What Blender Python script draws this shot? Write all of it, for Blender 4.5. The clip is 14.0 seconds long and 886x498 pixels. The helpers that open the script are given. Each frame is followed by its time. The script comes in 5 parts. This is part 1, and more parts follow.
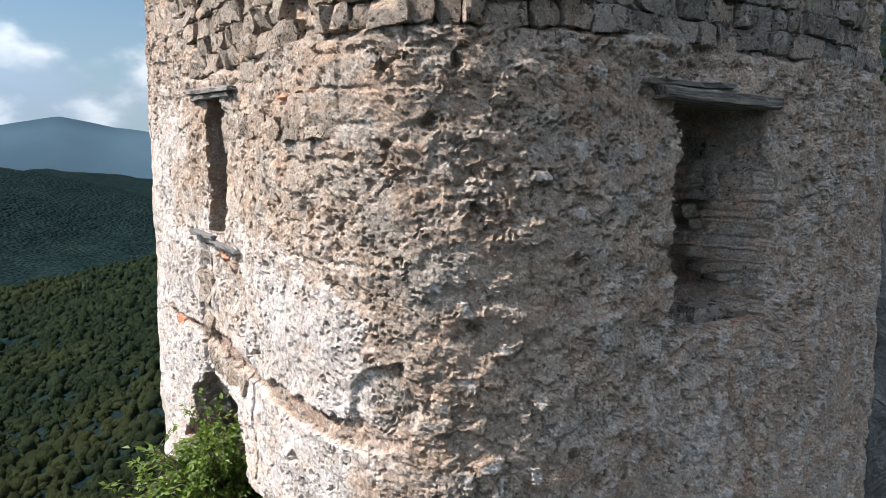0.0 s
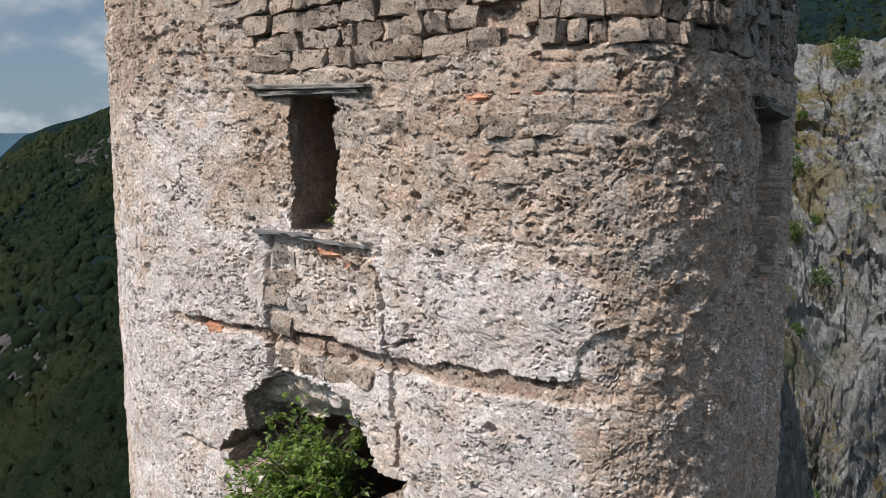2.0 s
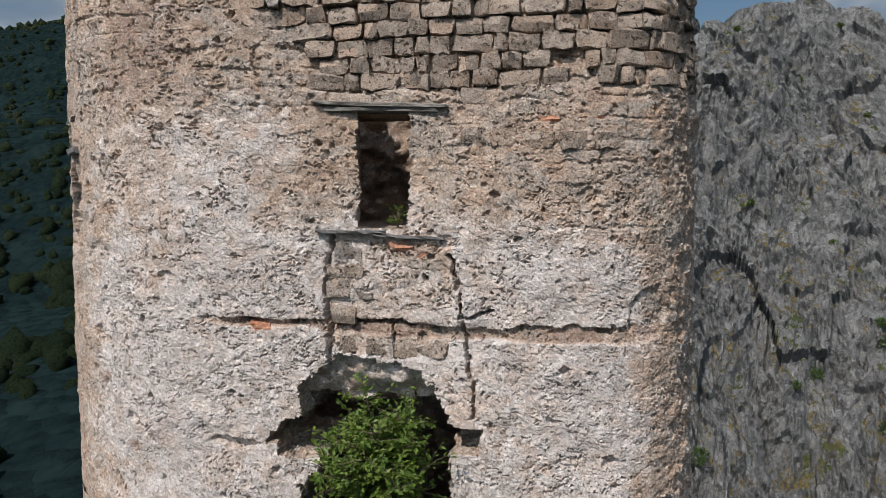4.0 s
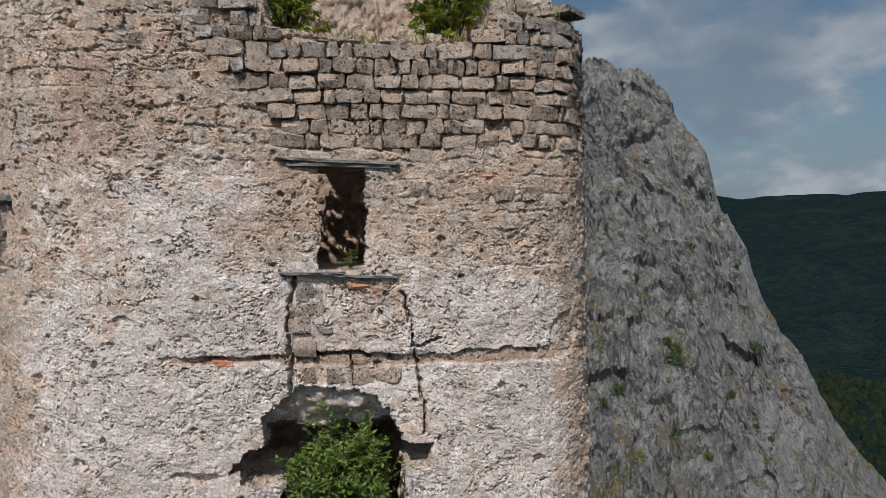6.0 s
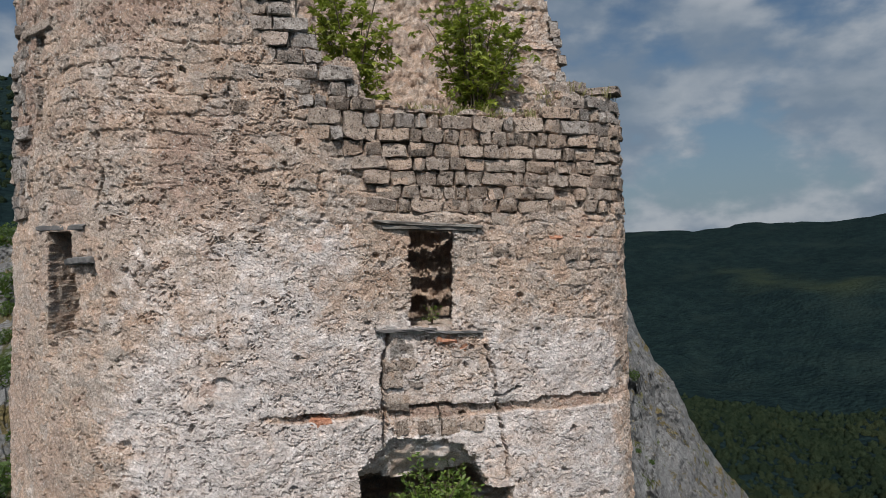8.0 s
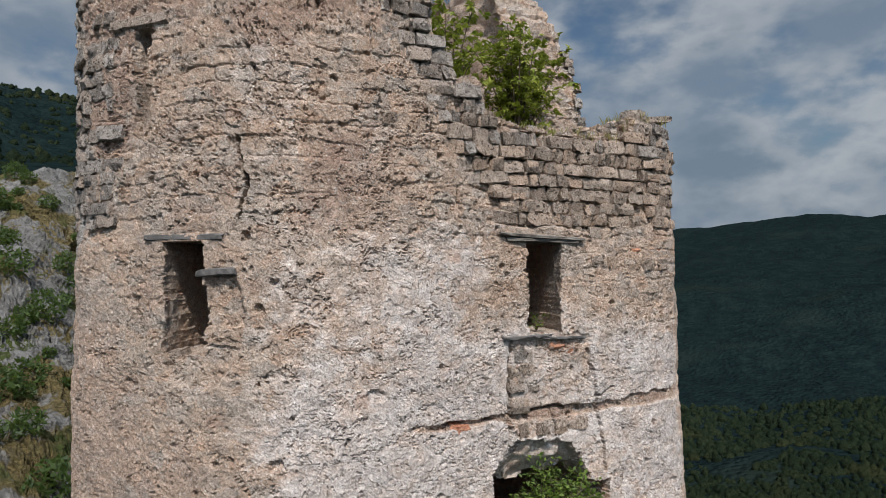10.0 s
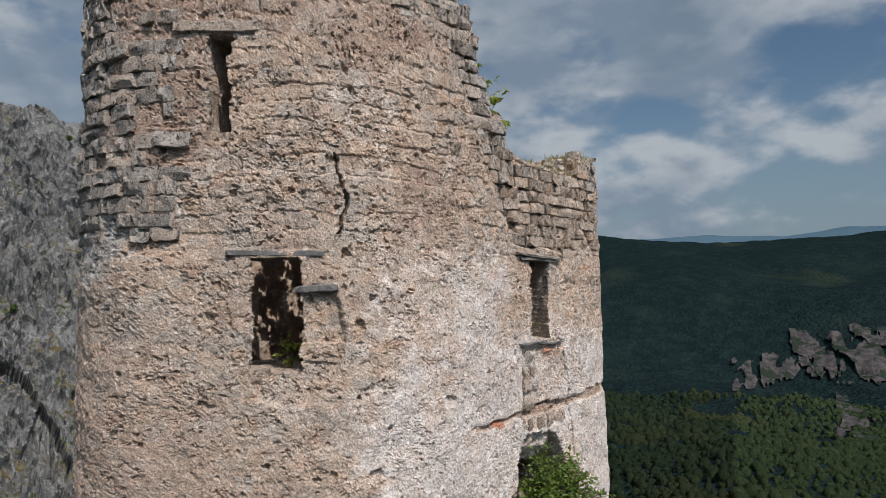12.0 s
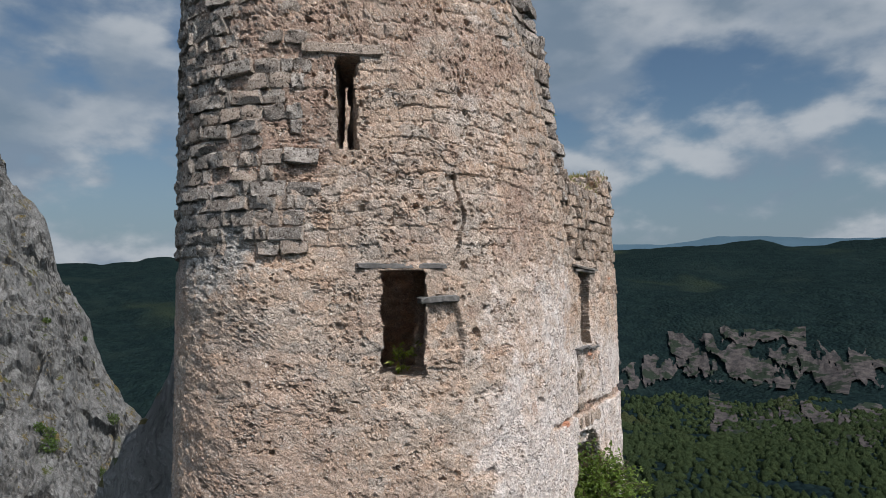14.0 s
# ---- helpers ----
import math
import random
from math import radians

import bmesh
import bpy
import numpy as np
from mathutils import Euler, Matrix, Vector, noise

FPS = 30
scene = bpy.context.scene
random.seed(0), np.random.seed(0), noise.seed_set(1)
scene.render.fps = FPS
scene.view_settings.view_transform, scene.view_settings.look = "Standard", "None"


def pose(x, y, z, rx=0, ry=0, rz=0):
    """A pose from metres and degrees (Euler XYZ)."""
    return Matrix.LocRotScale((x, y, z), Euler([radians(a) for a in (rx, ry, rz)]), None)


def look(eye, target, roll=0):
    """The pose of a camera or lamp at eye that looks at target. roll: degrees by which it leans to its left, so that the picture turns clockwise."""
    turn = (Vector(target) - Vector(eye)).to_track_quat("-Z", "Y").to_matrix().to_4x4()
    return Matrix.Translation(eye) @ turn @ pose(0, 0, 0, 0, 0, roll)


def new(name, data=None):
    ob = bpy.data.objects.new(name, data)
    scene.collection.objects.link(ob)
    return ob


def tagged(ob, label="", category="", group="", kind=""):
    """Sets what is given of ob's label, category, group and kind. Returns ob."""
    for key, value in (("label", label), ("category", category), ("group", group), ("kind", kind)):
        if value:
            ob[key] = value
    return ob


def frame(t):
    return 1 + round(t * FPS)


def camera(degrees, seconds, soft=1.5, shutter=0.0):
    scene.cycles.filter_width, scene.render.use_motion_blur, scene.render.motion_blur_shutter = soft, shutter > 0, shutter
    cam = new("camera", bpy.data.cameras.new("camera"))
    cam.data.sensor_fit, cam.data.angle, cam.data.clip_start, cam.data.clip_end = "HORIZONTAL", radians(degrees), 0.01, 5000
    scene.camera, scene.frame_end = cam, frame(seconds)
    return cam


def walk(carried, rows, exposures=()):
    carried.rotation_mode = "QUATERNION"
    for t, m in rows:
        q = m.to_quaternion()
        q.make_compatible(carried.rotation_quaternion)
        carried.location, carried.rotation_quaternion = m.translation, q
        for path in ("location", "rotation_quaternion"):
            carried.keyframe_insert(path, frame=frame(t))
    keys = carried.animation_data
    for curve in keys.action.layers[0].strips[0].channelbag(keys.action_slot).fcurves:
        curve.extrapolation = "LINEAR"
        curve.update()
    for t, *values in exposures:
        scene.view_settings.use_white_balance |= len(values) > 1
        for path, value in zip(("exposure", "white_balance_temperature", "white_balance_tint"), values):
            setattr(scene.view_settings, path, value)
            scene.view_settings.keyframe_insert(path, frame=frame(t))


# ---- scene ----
# ---------------------------------------------------------------- camera
cam = camera(66.4, 14.0, soft=0.8)
METRES, EYE = 24.0, 12.0
ROWS = [
    (0.0, 0.0, 0.0, 0.0, -0.04, -7.91, 0.27),
    (0.5, -0.0292, -0.0031, -0.0009, -4.08, -7.86, 0.18),
    (1.0, -0.0654, -0.0037, -0.0003, -10.92, -7.9, 0.19),
    (1.5, -0.106, -0.0028, -0.001, -16.67, -7.9, 0.21),
    (2.0, -0.1491, 0.0036, -0.0019, -22.39, -7.73, 0.17),
    (4.5, -0.3276, 0.0396, -0.0119, -50.84, -4.61, 0.24),
    (5.0, -0.3464, 0.0441, -0.0107, -55.43, -3.75, 0.34),
    (5.5, -0.3664, 0.0489, -0.0087, -58.49, -3.03, 0.41),
    (6.0, -0.3839, 0.0566, -0.0064, -61.09, -2.34, 0.51),
    (6.5, -0.4021, 0.0712, -0.0028, -63.88, -1.6, 0.58),
    (7.0, -0.4204, 0.091, 0.0009, -66.59, -0.88, 0.66),
    (7.5, -0.4399, 0.1198, 0.0045, -69.33, -0.16, 0.74),
    (8.0, -0.4567, 0.1505, 0.0081, -71.52, 0.56, 0.79),
    (8.5, -0.4721, 0.1857, 0.0098, -73.64, 1.28, 0.86),
    (11.0, -0.5203, 0.4082, 0.0081, -97.55, 1.58, 0.88),
    (11.5, -0.5225, 0.4561, 0.0112, -103.35, 1.97, 0.92),
    (12.0, -0.52, 0.5082, 0.0134, -110.06, 2.3, 0.91),
    (12.5, -0.5114, 0.5576, 0.0158, -116.41, 2.54, 0.9),
    (13.0, -0.5013, 0.6034, 0.0159, -118.98, 2.76, 1.13),
    (13.5, -0.4978, 0.6192, 0.0169, -118.88, 2.72, 0.95),
    (14.0, -0.4971, 0.6265, 0.018, -118.87, 2.7, 0.92),
]
walk(cam, [(t, pose(METRES * x, METRES * y, EYE + METRES * z, 90 + pitch, roll, yaw)) for t, x, y, z, yaw, pitch, roll in ROWS],
     [(0.0, 1.28), (1.0, 1.0), (2.2, 0.56), (4.3, 0.25), (8.0, 0.16), (14.0, 0.38)])

# ---------------------------------------------------------------- light
SUN_AZ, SUN_EL = radians(258.0), radians(50.0)      # clockwise from +y
SUN_DIR = Vector((math.sin(SUN_AZ) * math.cos(SUN_EL), math.cos(SUN_AZ) * math.cos(SUN_EL), math.sin(SUN_EL)))
sun = new("sun", bpy.data.lights.new("sun", "SUN"))
sun.data.energy, sun.data.angle, sun.data.color = 3.3, radians(0.6), (1.0, 0.945, 0.895)
sun.matrix_world = look(SUN_DIR * 200, (0, 0, 0))


class Nodes:
    """Short calls for building one node tree."""

    def __init__(self, tree):
        self.tree = tree
        tree.nodes.clear()

    def put(self, kind, inputs=(), **props):
        node = self.tree.nodes.new(kind)
        for key, value in props.items():
            setattr(node, key, value)
        for key, value in dict(inputs).items():
            self.join(node.inputs[key], value)
        return node

    def join(self, socket, value):
        if isinstance(value, bpy.types.NodeSocket):
            self.tree.links.new(value, socket)
        elif isinstance(value, bpy.types.Node):
            self.tree.links.new(value.outputs[0], socket)
        else:
            socket.default_value = value

    def math(self, op, a, b=0.0, clamp=False):
        return self.put("ShaderNodeMath", {0: a, 1: b}, operation=op, use_clamp=clamp).outputs[0]

    def ramp(self, value, lo, hi):
        """0 below lo, 1 above hi, smooth between."""
        return self.put("ShaderNodeMapRange", {"Value": value, "From Min": lo, "From Max": hi}, interpolation_type="SMOOTHSTEP").outputs[0]

    def mix(self, fac, a, b, blend="MIX"):
        node = self.put("ShaderNodeMix", {}, data_type="RGBA", blend_type=blend)
        self.join(node.inputs[0], fac)
        for socket, value in ((node.inputs[6], a), (node.inputs[7], b)):
            self.join(socket, (*value, 1.0) if isinstance(value, tuple) and len(value) == 3 else value)
        return node.outputs[2]

    def noise(self, vector, scale, detail=4.0, rough=0.55, distort=0.0):
        return self.put("ShaderNodeTexNoise", {"Vector": vector, "Scale": scale, "Detail": detail, "Roughness": rough, "Distortion": distort}).outputs[0]

    def voronoi(self, vector, scale, feature="F1", out="Distance"):
        return self.put("ShaderNodeTexVoronoi", {"Vector": vector, "Scale": scale}, feature=feature).outputs[out]

    def bump(self, height, distance, strength=1.0, normal=None):
        node = self.put("ShaderNodeBump", {"Height": height, "Distance": distance, "Strength": strength})
        if normal is not None:
            self.join(node.inputs["Normal"], normal)
        return node.outputs[0]

    def stretch(self, vector, scale):
        return self.put("ShaderNodeMapping", {"Vector": vector, "Scale": scale}).outputs[0]


world = bpy.data.worlds.new("sky")
scene.world = world
world.use_nodes = True
n = Nodes(world.node_tree)
sky = n.put("ShaderNodeTexSky", sky_type="NISHITA", sun_disc=False, sun_elevation=SUN_EL, sun_rotation=SUN_AZ, altitude=700.0, air_density=1.3, dust_density=0.7, ozone_density=1.5)
way = n.put("ShaderNodeTexCoord").outputs["Generated"]
parts = n.put("ShaderNodeSeparateXYZ", {0: way})
high = n.math("MAXIMUM", parts.outputs[2], 0.0)
lift = n.math("ADD", high, 0.75)
flat = n.put("ShaderNodeCombineXYZ", {0: n.math("DIVIDE", parts.outputs[0], lift), 1: n.math("DIVIDE", parts.outputs[1], lift), 2: n.math("MULTIPLY", high, 1.45)})
above = n.put("ShaderNodeVectorMath", {0: flat, 1: (0.0, 0.0, 0.09)}, operation="ADD").outputs[0]
puffs = n.noise(flat, 4.6, 8.0, 0.50)
over = n.noise(above, 4.6, 6.0, 0.5)
veil = n.noise(flat, 1.1, 3.0, 0.5)
thick = n.math("ADD", n.math("MULTIPLY", puffs, 0.8), n.math("MULTIPLY", veil, 0.3))
cover = n.ramp(thick, 0.495, 0.60)
lit = n.ramp(n.math("SUBTRACT", puffs, over), -0.10, 0.14)
cloud = n.mix(lit, (0.152, 0.20, 0.262), (0.345, 0.372, 0.405))
cloud = n.mix(n.ramp(thick, 0.60, 0.74), cloud, (0.138, 0.185, 0.240))
toward = n.put("ShaderNodeVectorMath", {0: way, 1: tuple(SUN_DIR)}, operation="DOT_PRODUCT").outputs["Value"]
bright = n.math("ADD", 1.0, n.math("MULTIPLY", 9.0, n.math("POWER", n.math("MAXIMUM", toward, 0.0), 3.0)))
cloud = n.mix(1.0, cloud, n.put("ShaderNodeCombineXYZ", {0: bright, 1: bright, 2: bright}).outputs[0], "MULTIPLY")
blue = n.mix(1.0, sky.outputs[0], (0.037, 0.042, 0.046), "MULTIPLY")
haze = n.mix(n.math("MULTIPLY", n.ramp(high, 0.26, 0.0), 0.8), blue, (0.145, 0.200, 0.265))
back = n.put("ShaderNodeBackground", {"Color": n.mix(n.math("MULTIPLY", cover, 0.9), haze, cloud), "Strength": 1.0})
n.put("ShaderNodeOutputWorld", {"Surface": back})


# ---------------------------------------------------------------- noise on arrays
def lattice(ix, iy, iz, seed):
    h = (ix * 374761393 + iy * 668265263 + iz * 1274126177 + seed * 974634777) & 0xFFFFFFFF
    h = ((h ^ (h >> 13)) * 1274126177) & 0xFFFFFFFF
    h = ((h ^ (h >> 16)) * 2246822519) & 0xFFFFFFFF
    return ((h ^ (h >> 15)) & 0xFFFFFF) / float(0xFFFFFF)


def value_noise(x, y, z=0.0, seed=0):
    """Smooth noise from 0 to 1; flat noise where z is one number."""
    flat_z = np.ndim(z) == 0
    if flat_z:
        seed, z = seed + 131 * int(round(z * 10)), 0.0
    x, y = np.broadcast_arrays(np.asarray(x, float), np.asarray(y, float))
    fx, fy, fz = np.floor(x), np.floor(y), np.floor(z)
    ux, uy, uz = x - fx, y - fy, z - fz
    ix, iy, iz = fx.astype(np.int64), fy.astype(np.int64), np.asarray(fz).astype(np.int64)
    ux, uy, uz = (u * u * u * (u * (u * 6 - 15) + 10) for u in (ux, uy, uz))
    total = 0.0
    for a in (0, 1):
        for b in (0, 1):
            side = (ux if a else 1 - ux) * (uy if b else 1 - uy)
            for c in ((0,) if flat_z else (0, 1)):
                total = total + side * (1.0 if flat_z else uz if c else 1 - uz) * lattice(ix + a, iy + b, iz + c, seed)
    return total


def fbm(x, y, z=0.0, seed=0, octaves=4, gain=0.5):
    total, amp, top = 0.0, 1.0, 0.0
    for k in range(octaves):
        total = total + amp * value_noise(x * 2 ** k + 17.3 * k, y * 2 ** k - 9.1 * k, z if np.ndim(z) == 0 else z * 2 ** k + 3.7 * k, seed + k)
        top += amp
        amp *= gain
    return total / top


def cells(x, y, seed=0):
    """Nearest and second distance to scattered cell points, and the cell's own random number."""
    fx, fy = np.floor(x), np.floor(y)
    ix, iy = fx.astype(np.int64), fy.astype(np.int64)
    d1, d2, who = np.full(x.shape, 9.0), np.full(x.shape, 9.0), np.zeros(x.shape)
    for a in (-1, 0, 1):
        for b in (-1, 0, 1):
            jx, jy = ix + a, iy + b
            px, py = jx + lattice(jx, jy, 0 * jx, seed), jy + lattice(jx, jy, 0 * jx, seed + 1)
            d = np.hypot(px - x, py - y)
            near = d < d1
            d2 = np.where(near, d1, np.minimum(d2, d))
            who = np.where(near, lattice(jx, jy, 0 * jx, seed + 2), who)
            d1 = np.where(near, d, d1)
    return d1, d2, who


def facets(x, y, seed=0):
    """Flat chips that lean every way: a height from about -1 to 1."""
    fx, fy = np.floor(x), np.floor(y)
    ix, iy = fx.astype(np.int64), fy.astype(np.int64)
    best, high = np.full(x.shape, 9.0), np.zeros(x.shape)
    for a in (-1, 0, 1):
        for b in (-1, 0, 1):
            jx, jy = ix + a, iy + b
            dx, dy = x - jx - lattice(jx, jy, 0 * jx, seed), y - jy - lattice(jx, jy, 0 * jx, seed + 1)
            d = dx * dx + dy * dy
            lean = [lattice(jx, jy, 0 * jx, seed + k) - 0.5 for k in (2, 3, 4)]
            high = np.where(d < best, 1.1 * lean[0] + 1.6 * (lean[1] * dx + lean[2] * dy), high)
            best = np.minimum(best, d)
    return high


def step(value, lo, hi):
    u = np.clip((value - lo) / (hi - lo), 0, 1)
    return u * u * (3 - 2 * u)


# ---------------------------------------------------------------- materials
def material(name):
    m = bpy.data.materials.new(name)
    m.use_nodes = True
    return m, Nodes(m.node_tree)


def finish(n, color, rough, normal=None, **more):
    bsdf = n.put("ShaderNodeBsdfPrincipled", {"Roughness": rough, "Specular IOR Level": 0.25})
    n.join(bsdf.inputs["Base Color"], (*color, 1.0) if isinstance(color, tuple) and len(color) == 3 else color)
    if normal is not None:
        n.join(bsdf.inputs["Normal"], normal)
    for key, value in more.items():
        n.join(bsdf.inputs[key.replace("_", " ")], value)
    n.put("ShaderNodeOutputMaterial", {"Surface": bsdf})


def masonry_material():
    """Weathered lime plaster over tufa rubble; the wall carries how white, grey and red each spot is."""
    m, n = material("masonry")
    at = n.put("ShaderNodeTexCoord").outputs["Object"]
    white = n.put("ShaderNodeAttribute", attribute_name="white").outputs["Fac"]
    grey = n.put("ShaderNodeAttribute", attribute_name="grey").outputs["Fac"]
    red = n.put("ShaderNodeAttribute", attribute_name="red").outputs["Fac"]

    def swirl(vector, scale, much):
        shake = n.put("ShaderNodeTexNoise", {"Vector": vector, "Scale": scale, "Detail": 4.0, "Roughness": 0.6}).outputs[1]
        off = n.put("ShaderNodeVectorMath", {0: shake, 1: (0.5, 0.5, 0.5)}, operation="SUBTRACT").outputs[0]
        off = n.put("ShaderNodeVectorMath", {0: off, "Scale": much}, operation="SCALE").outputs[0]
        return n.put("ShaderNodeVectorMath", {0: vector, 1: off}, operation="ADD").outputs[0]

    bent = swirl(at, 9.0, 0.12)
    broad, mid, fine = n.noise(at, 1.3, 5, 0.6), n.noise(bent, 6.0, 8, 0.7), n.noise(at, 48.0, 6, 0.74)
    smear = n.noise(n.stretch(at, (1.6, 1.6, 2.4)), 1.0, 6, 0.7, 0.5)
    own = n.put("ShaderNodeSeparateXYZ", {0: n.put("ShaderNodeTexVoronoi", {"Vector": n.stretch(bent, (4.2, 4.2, 6.0)), "Scale": 1.0}).outputs["Color"]})
    tan = n.mix(n.ramp(mid, 0.36, 0.64), (0.46, 0.325, 0.238), (0.60, 0.462, 0.360))
    tan = n.mix(n.ramp(broad, 0.45, 0.62), tan, (0.53, 0.42, 0.337))
    tan = n.mix(n.math("MULTIPLY", n.ramp(own.outputs[0], 0.62, 0.85), 0.38), tan, (0.57, 0.365, 0.245))
    tan = n.mix(n.math("MULTIPLY", n.ramp(own.outputs[1], 0.65, 0.85), 0.42), tan, (0.43, 0.39, 0.35))
    tan = n.mix(n.math("MULTIPLY", n.ramp(smear, 0.55, 0.68), 0.6), tan, (0.62, 0.545, 0.48))
    pale = n.mix(n.ramp(mid, 0.36, 0.64), (0.550, 0.470, 0.420), (0.675, 0.608, 0.566))
    pale = n.mix(n.math("MULTIPLY", n.ramp(own.outputs[2], 0.7, 0.9), 0.35), pale, (0.51, 0.43, 0.38))
    pale = n.mix(n.math("MULTIPLY", n.ramp(smear, 0.52, 0.36), 0.5), pale, (0.52, 0.39, 0.305))
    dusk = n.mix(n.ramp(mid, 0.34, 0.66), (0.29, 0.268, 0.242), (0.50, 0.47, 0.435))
    blotch = n.math("ADD", white, n.math("MULTIPLY", n.math("SUBTRACT", n.math("ADD", n.math("MULTIPLY", mid, 0.6), n.math("MULTIPLY", smear, 0.4)), 0.5), 1.6))
    color = n.mix(n.ramp(blotch, 0.2, 0.75), tan, pale)
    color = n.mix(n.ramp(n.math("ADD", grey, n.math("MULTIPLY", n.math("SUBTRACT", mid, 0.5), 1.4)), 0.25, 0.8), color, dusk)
    color = n.mix(n.math("MULTIPLY", red, n.ramp(mid, 0.36, 0.55)), color, (0.40, 0.272, 0.206))
    color = n.mix(n.math("MULTIPLY", n.ramp(fine, 0.53, 0.61), 0.34), color, (0.74, 0.68, 0.61))
    # hollows of the fine grain get shade as a dark colour
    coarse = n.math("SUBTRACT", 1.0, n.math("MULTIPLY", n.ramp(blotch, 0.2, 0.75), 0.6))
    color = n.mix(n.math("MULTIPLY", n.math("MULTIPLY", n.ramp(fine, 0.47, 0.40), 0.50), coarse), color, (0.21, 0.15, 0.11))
    # pebbles and grit in the mortar, pale or dark
    bits = n.put("ShaderNodeTexVoronoi", {"Vector": swirl(at, 30.0, 0.03), "Scale": 26.0})
    kind = n.put("ShaderNodeSeparateXYZ", {0: bits.outputs["Color"]})
    chip = n.math("MULTIPLY", n.ramp(bits.outputs["Distance"], 0.42, 0.30), n.ramp(kind.outputs[0], 0.72, 0.76))
    color = n.mix(n.math("MULTIPLY", chip, 0.5), color, n.mix(n.ramp(kind.outputs[1], 0.3, 0.7), (0.42, 0.36, 0.31), (0.78, 0.74, 0.68)))
    # every chip and crumb has its own tone
    for scale, much in ((11.0, 0.26), (30.0, 0.30), (75.0, 0.18)):
        crumb = n.put("ShaderNodeTexVoronoi", {"Vector": n.stretch(swirl(at, scale * 1.2, 0.9 / scale), (1.0, 1.0, 1.3)), "Scale": scale})
        level = n.math("ADD", 1.0 - 0.5 * much, n.math("MULTIPLY", n.put("ShaderNodeSeparateXYZ", {0: crumb.outputs["Color"]}).outputs[2], much))
        color = n.mix(1.0, color, n.put("ShaderNodeCombineXYZ", {0: level, 1: level, 2: level}).outputs[0], "MULTIPLY")
    # pits in clusters, ragged and of every size, their shade painted in as dark colour
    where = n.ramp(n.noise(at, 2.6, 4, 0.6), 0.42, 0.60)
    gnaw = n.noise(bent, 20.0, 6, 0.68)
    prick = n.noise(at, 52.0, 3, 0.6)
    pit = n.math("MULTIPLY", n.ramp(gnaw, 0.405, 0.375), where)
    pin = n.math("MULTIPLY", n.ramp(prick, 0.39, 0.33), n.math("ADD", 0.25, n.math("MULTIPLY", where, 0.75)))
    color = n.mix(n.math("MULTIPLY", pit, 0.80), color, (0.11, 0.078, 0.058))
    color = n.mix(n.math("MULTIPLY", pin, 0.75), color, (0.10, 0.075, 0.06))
    # hairline edges where thin coats of plaster have let go, with shade painted along them
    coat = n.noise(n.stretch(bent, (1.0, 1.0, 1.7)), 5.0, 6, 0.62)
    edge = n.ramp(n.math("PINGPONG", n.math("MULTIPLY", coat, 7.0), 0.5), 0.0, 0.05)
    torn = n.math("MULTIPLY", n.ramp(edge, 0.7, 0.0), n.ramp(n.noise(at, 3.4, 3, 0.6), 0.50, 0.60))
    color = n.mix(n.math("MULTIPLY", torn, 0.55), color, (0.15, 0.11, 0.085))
    # relief in metres
    rough = n.math("ADD", n.math("MULTIPLY", mid, 0.030), n.math("MULTIPLY", n.noise(bent, 24.0, 7, 0.75), 0.015))
    rough = n.math("SUBTRACT", rough, n.math("ADD", n.math("MULTIPLY", pit, 0.022), n.math("MULTIPLY", torn, 0.010)))
    rough = n.math("ADD", rough, n.math("MULTIPLY", chip, 0.005))
    normal = n.bump(rough, 1.0, 1.0)
    small = n.math("SUBTRACT", n.math("MULTIPLY", n.math("MULTIPLY", fine, 0.018), coarse), n.math("MULTIPLY", pin, 0.008))
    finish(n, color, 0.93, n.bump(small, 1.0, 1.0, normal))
    return m


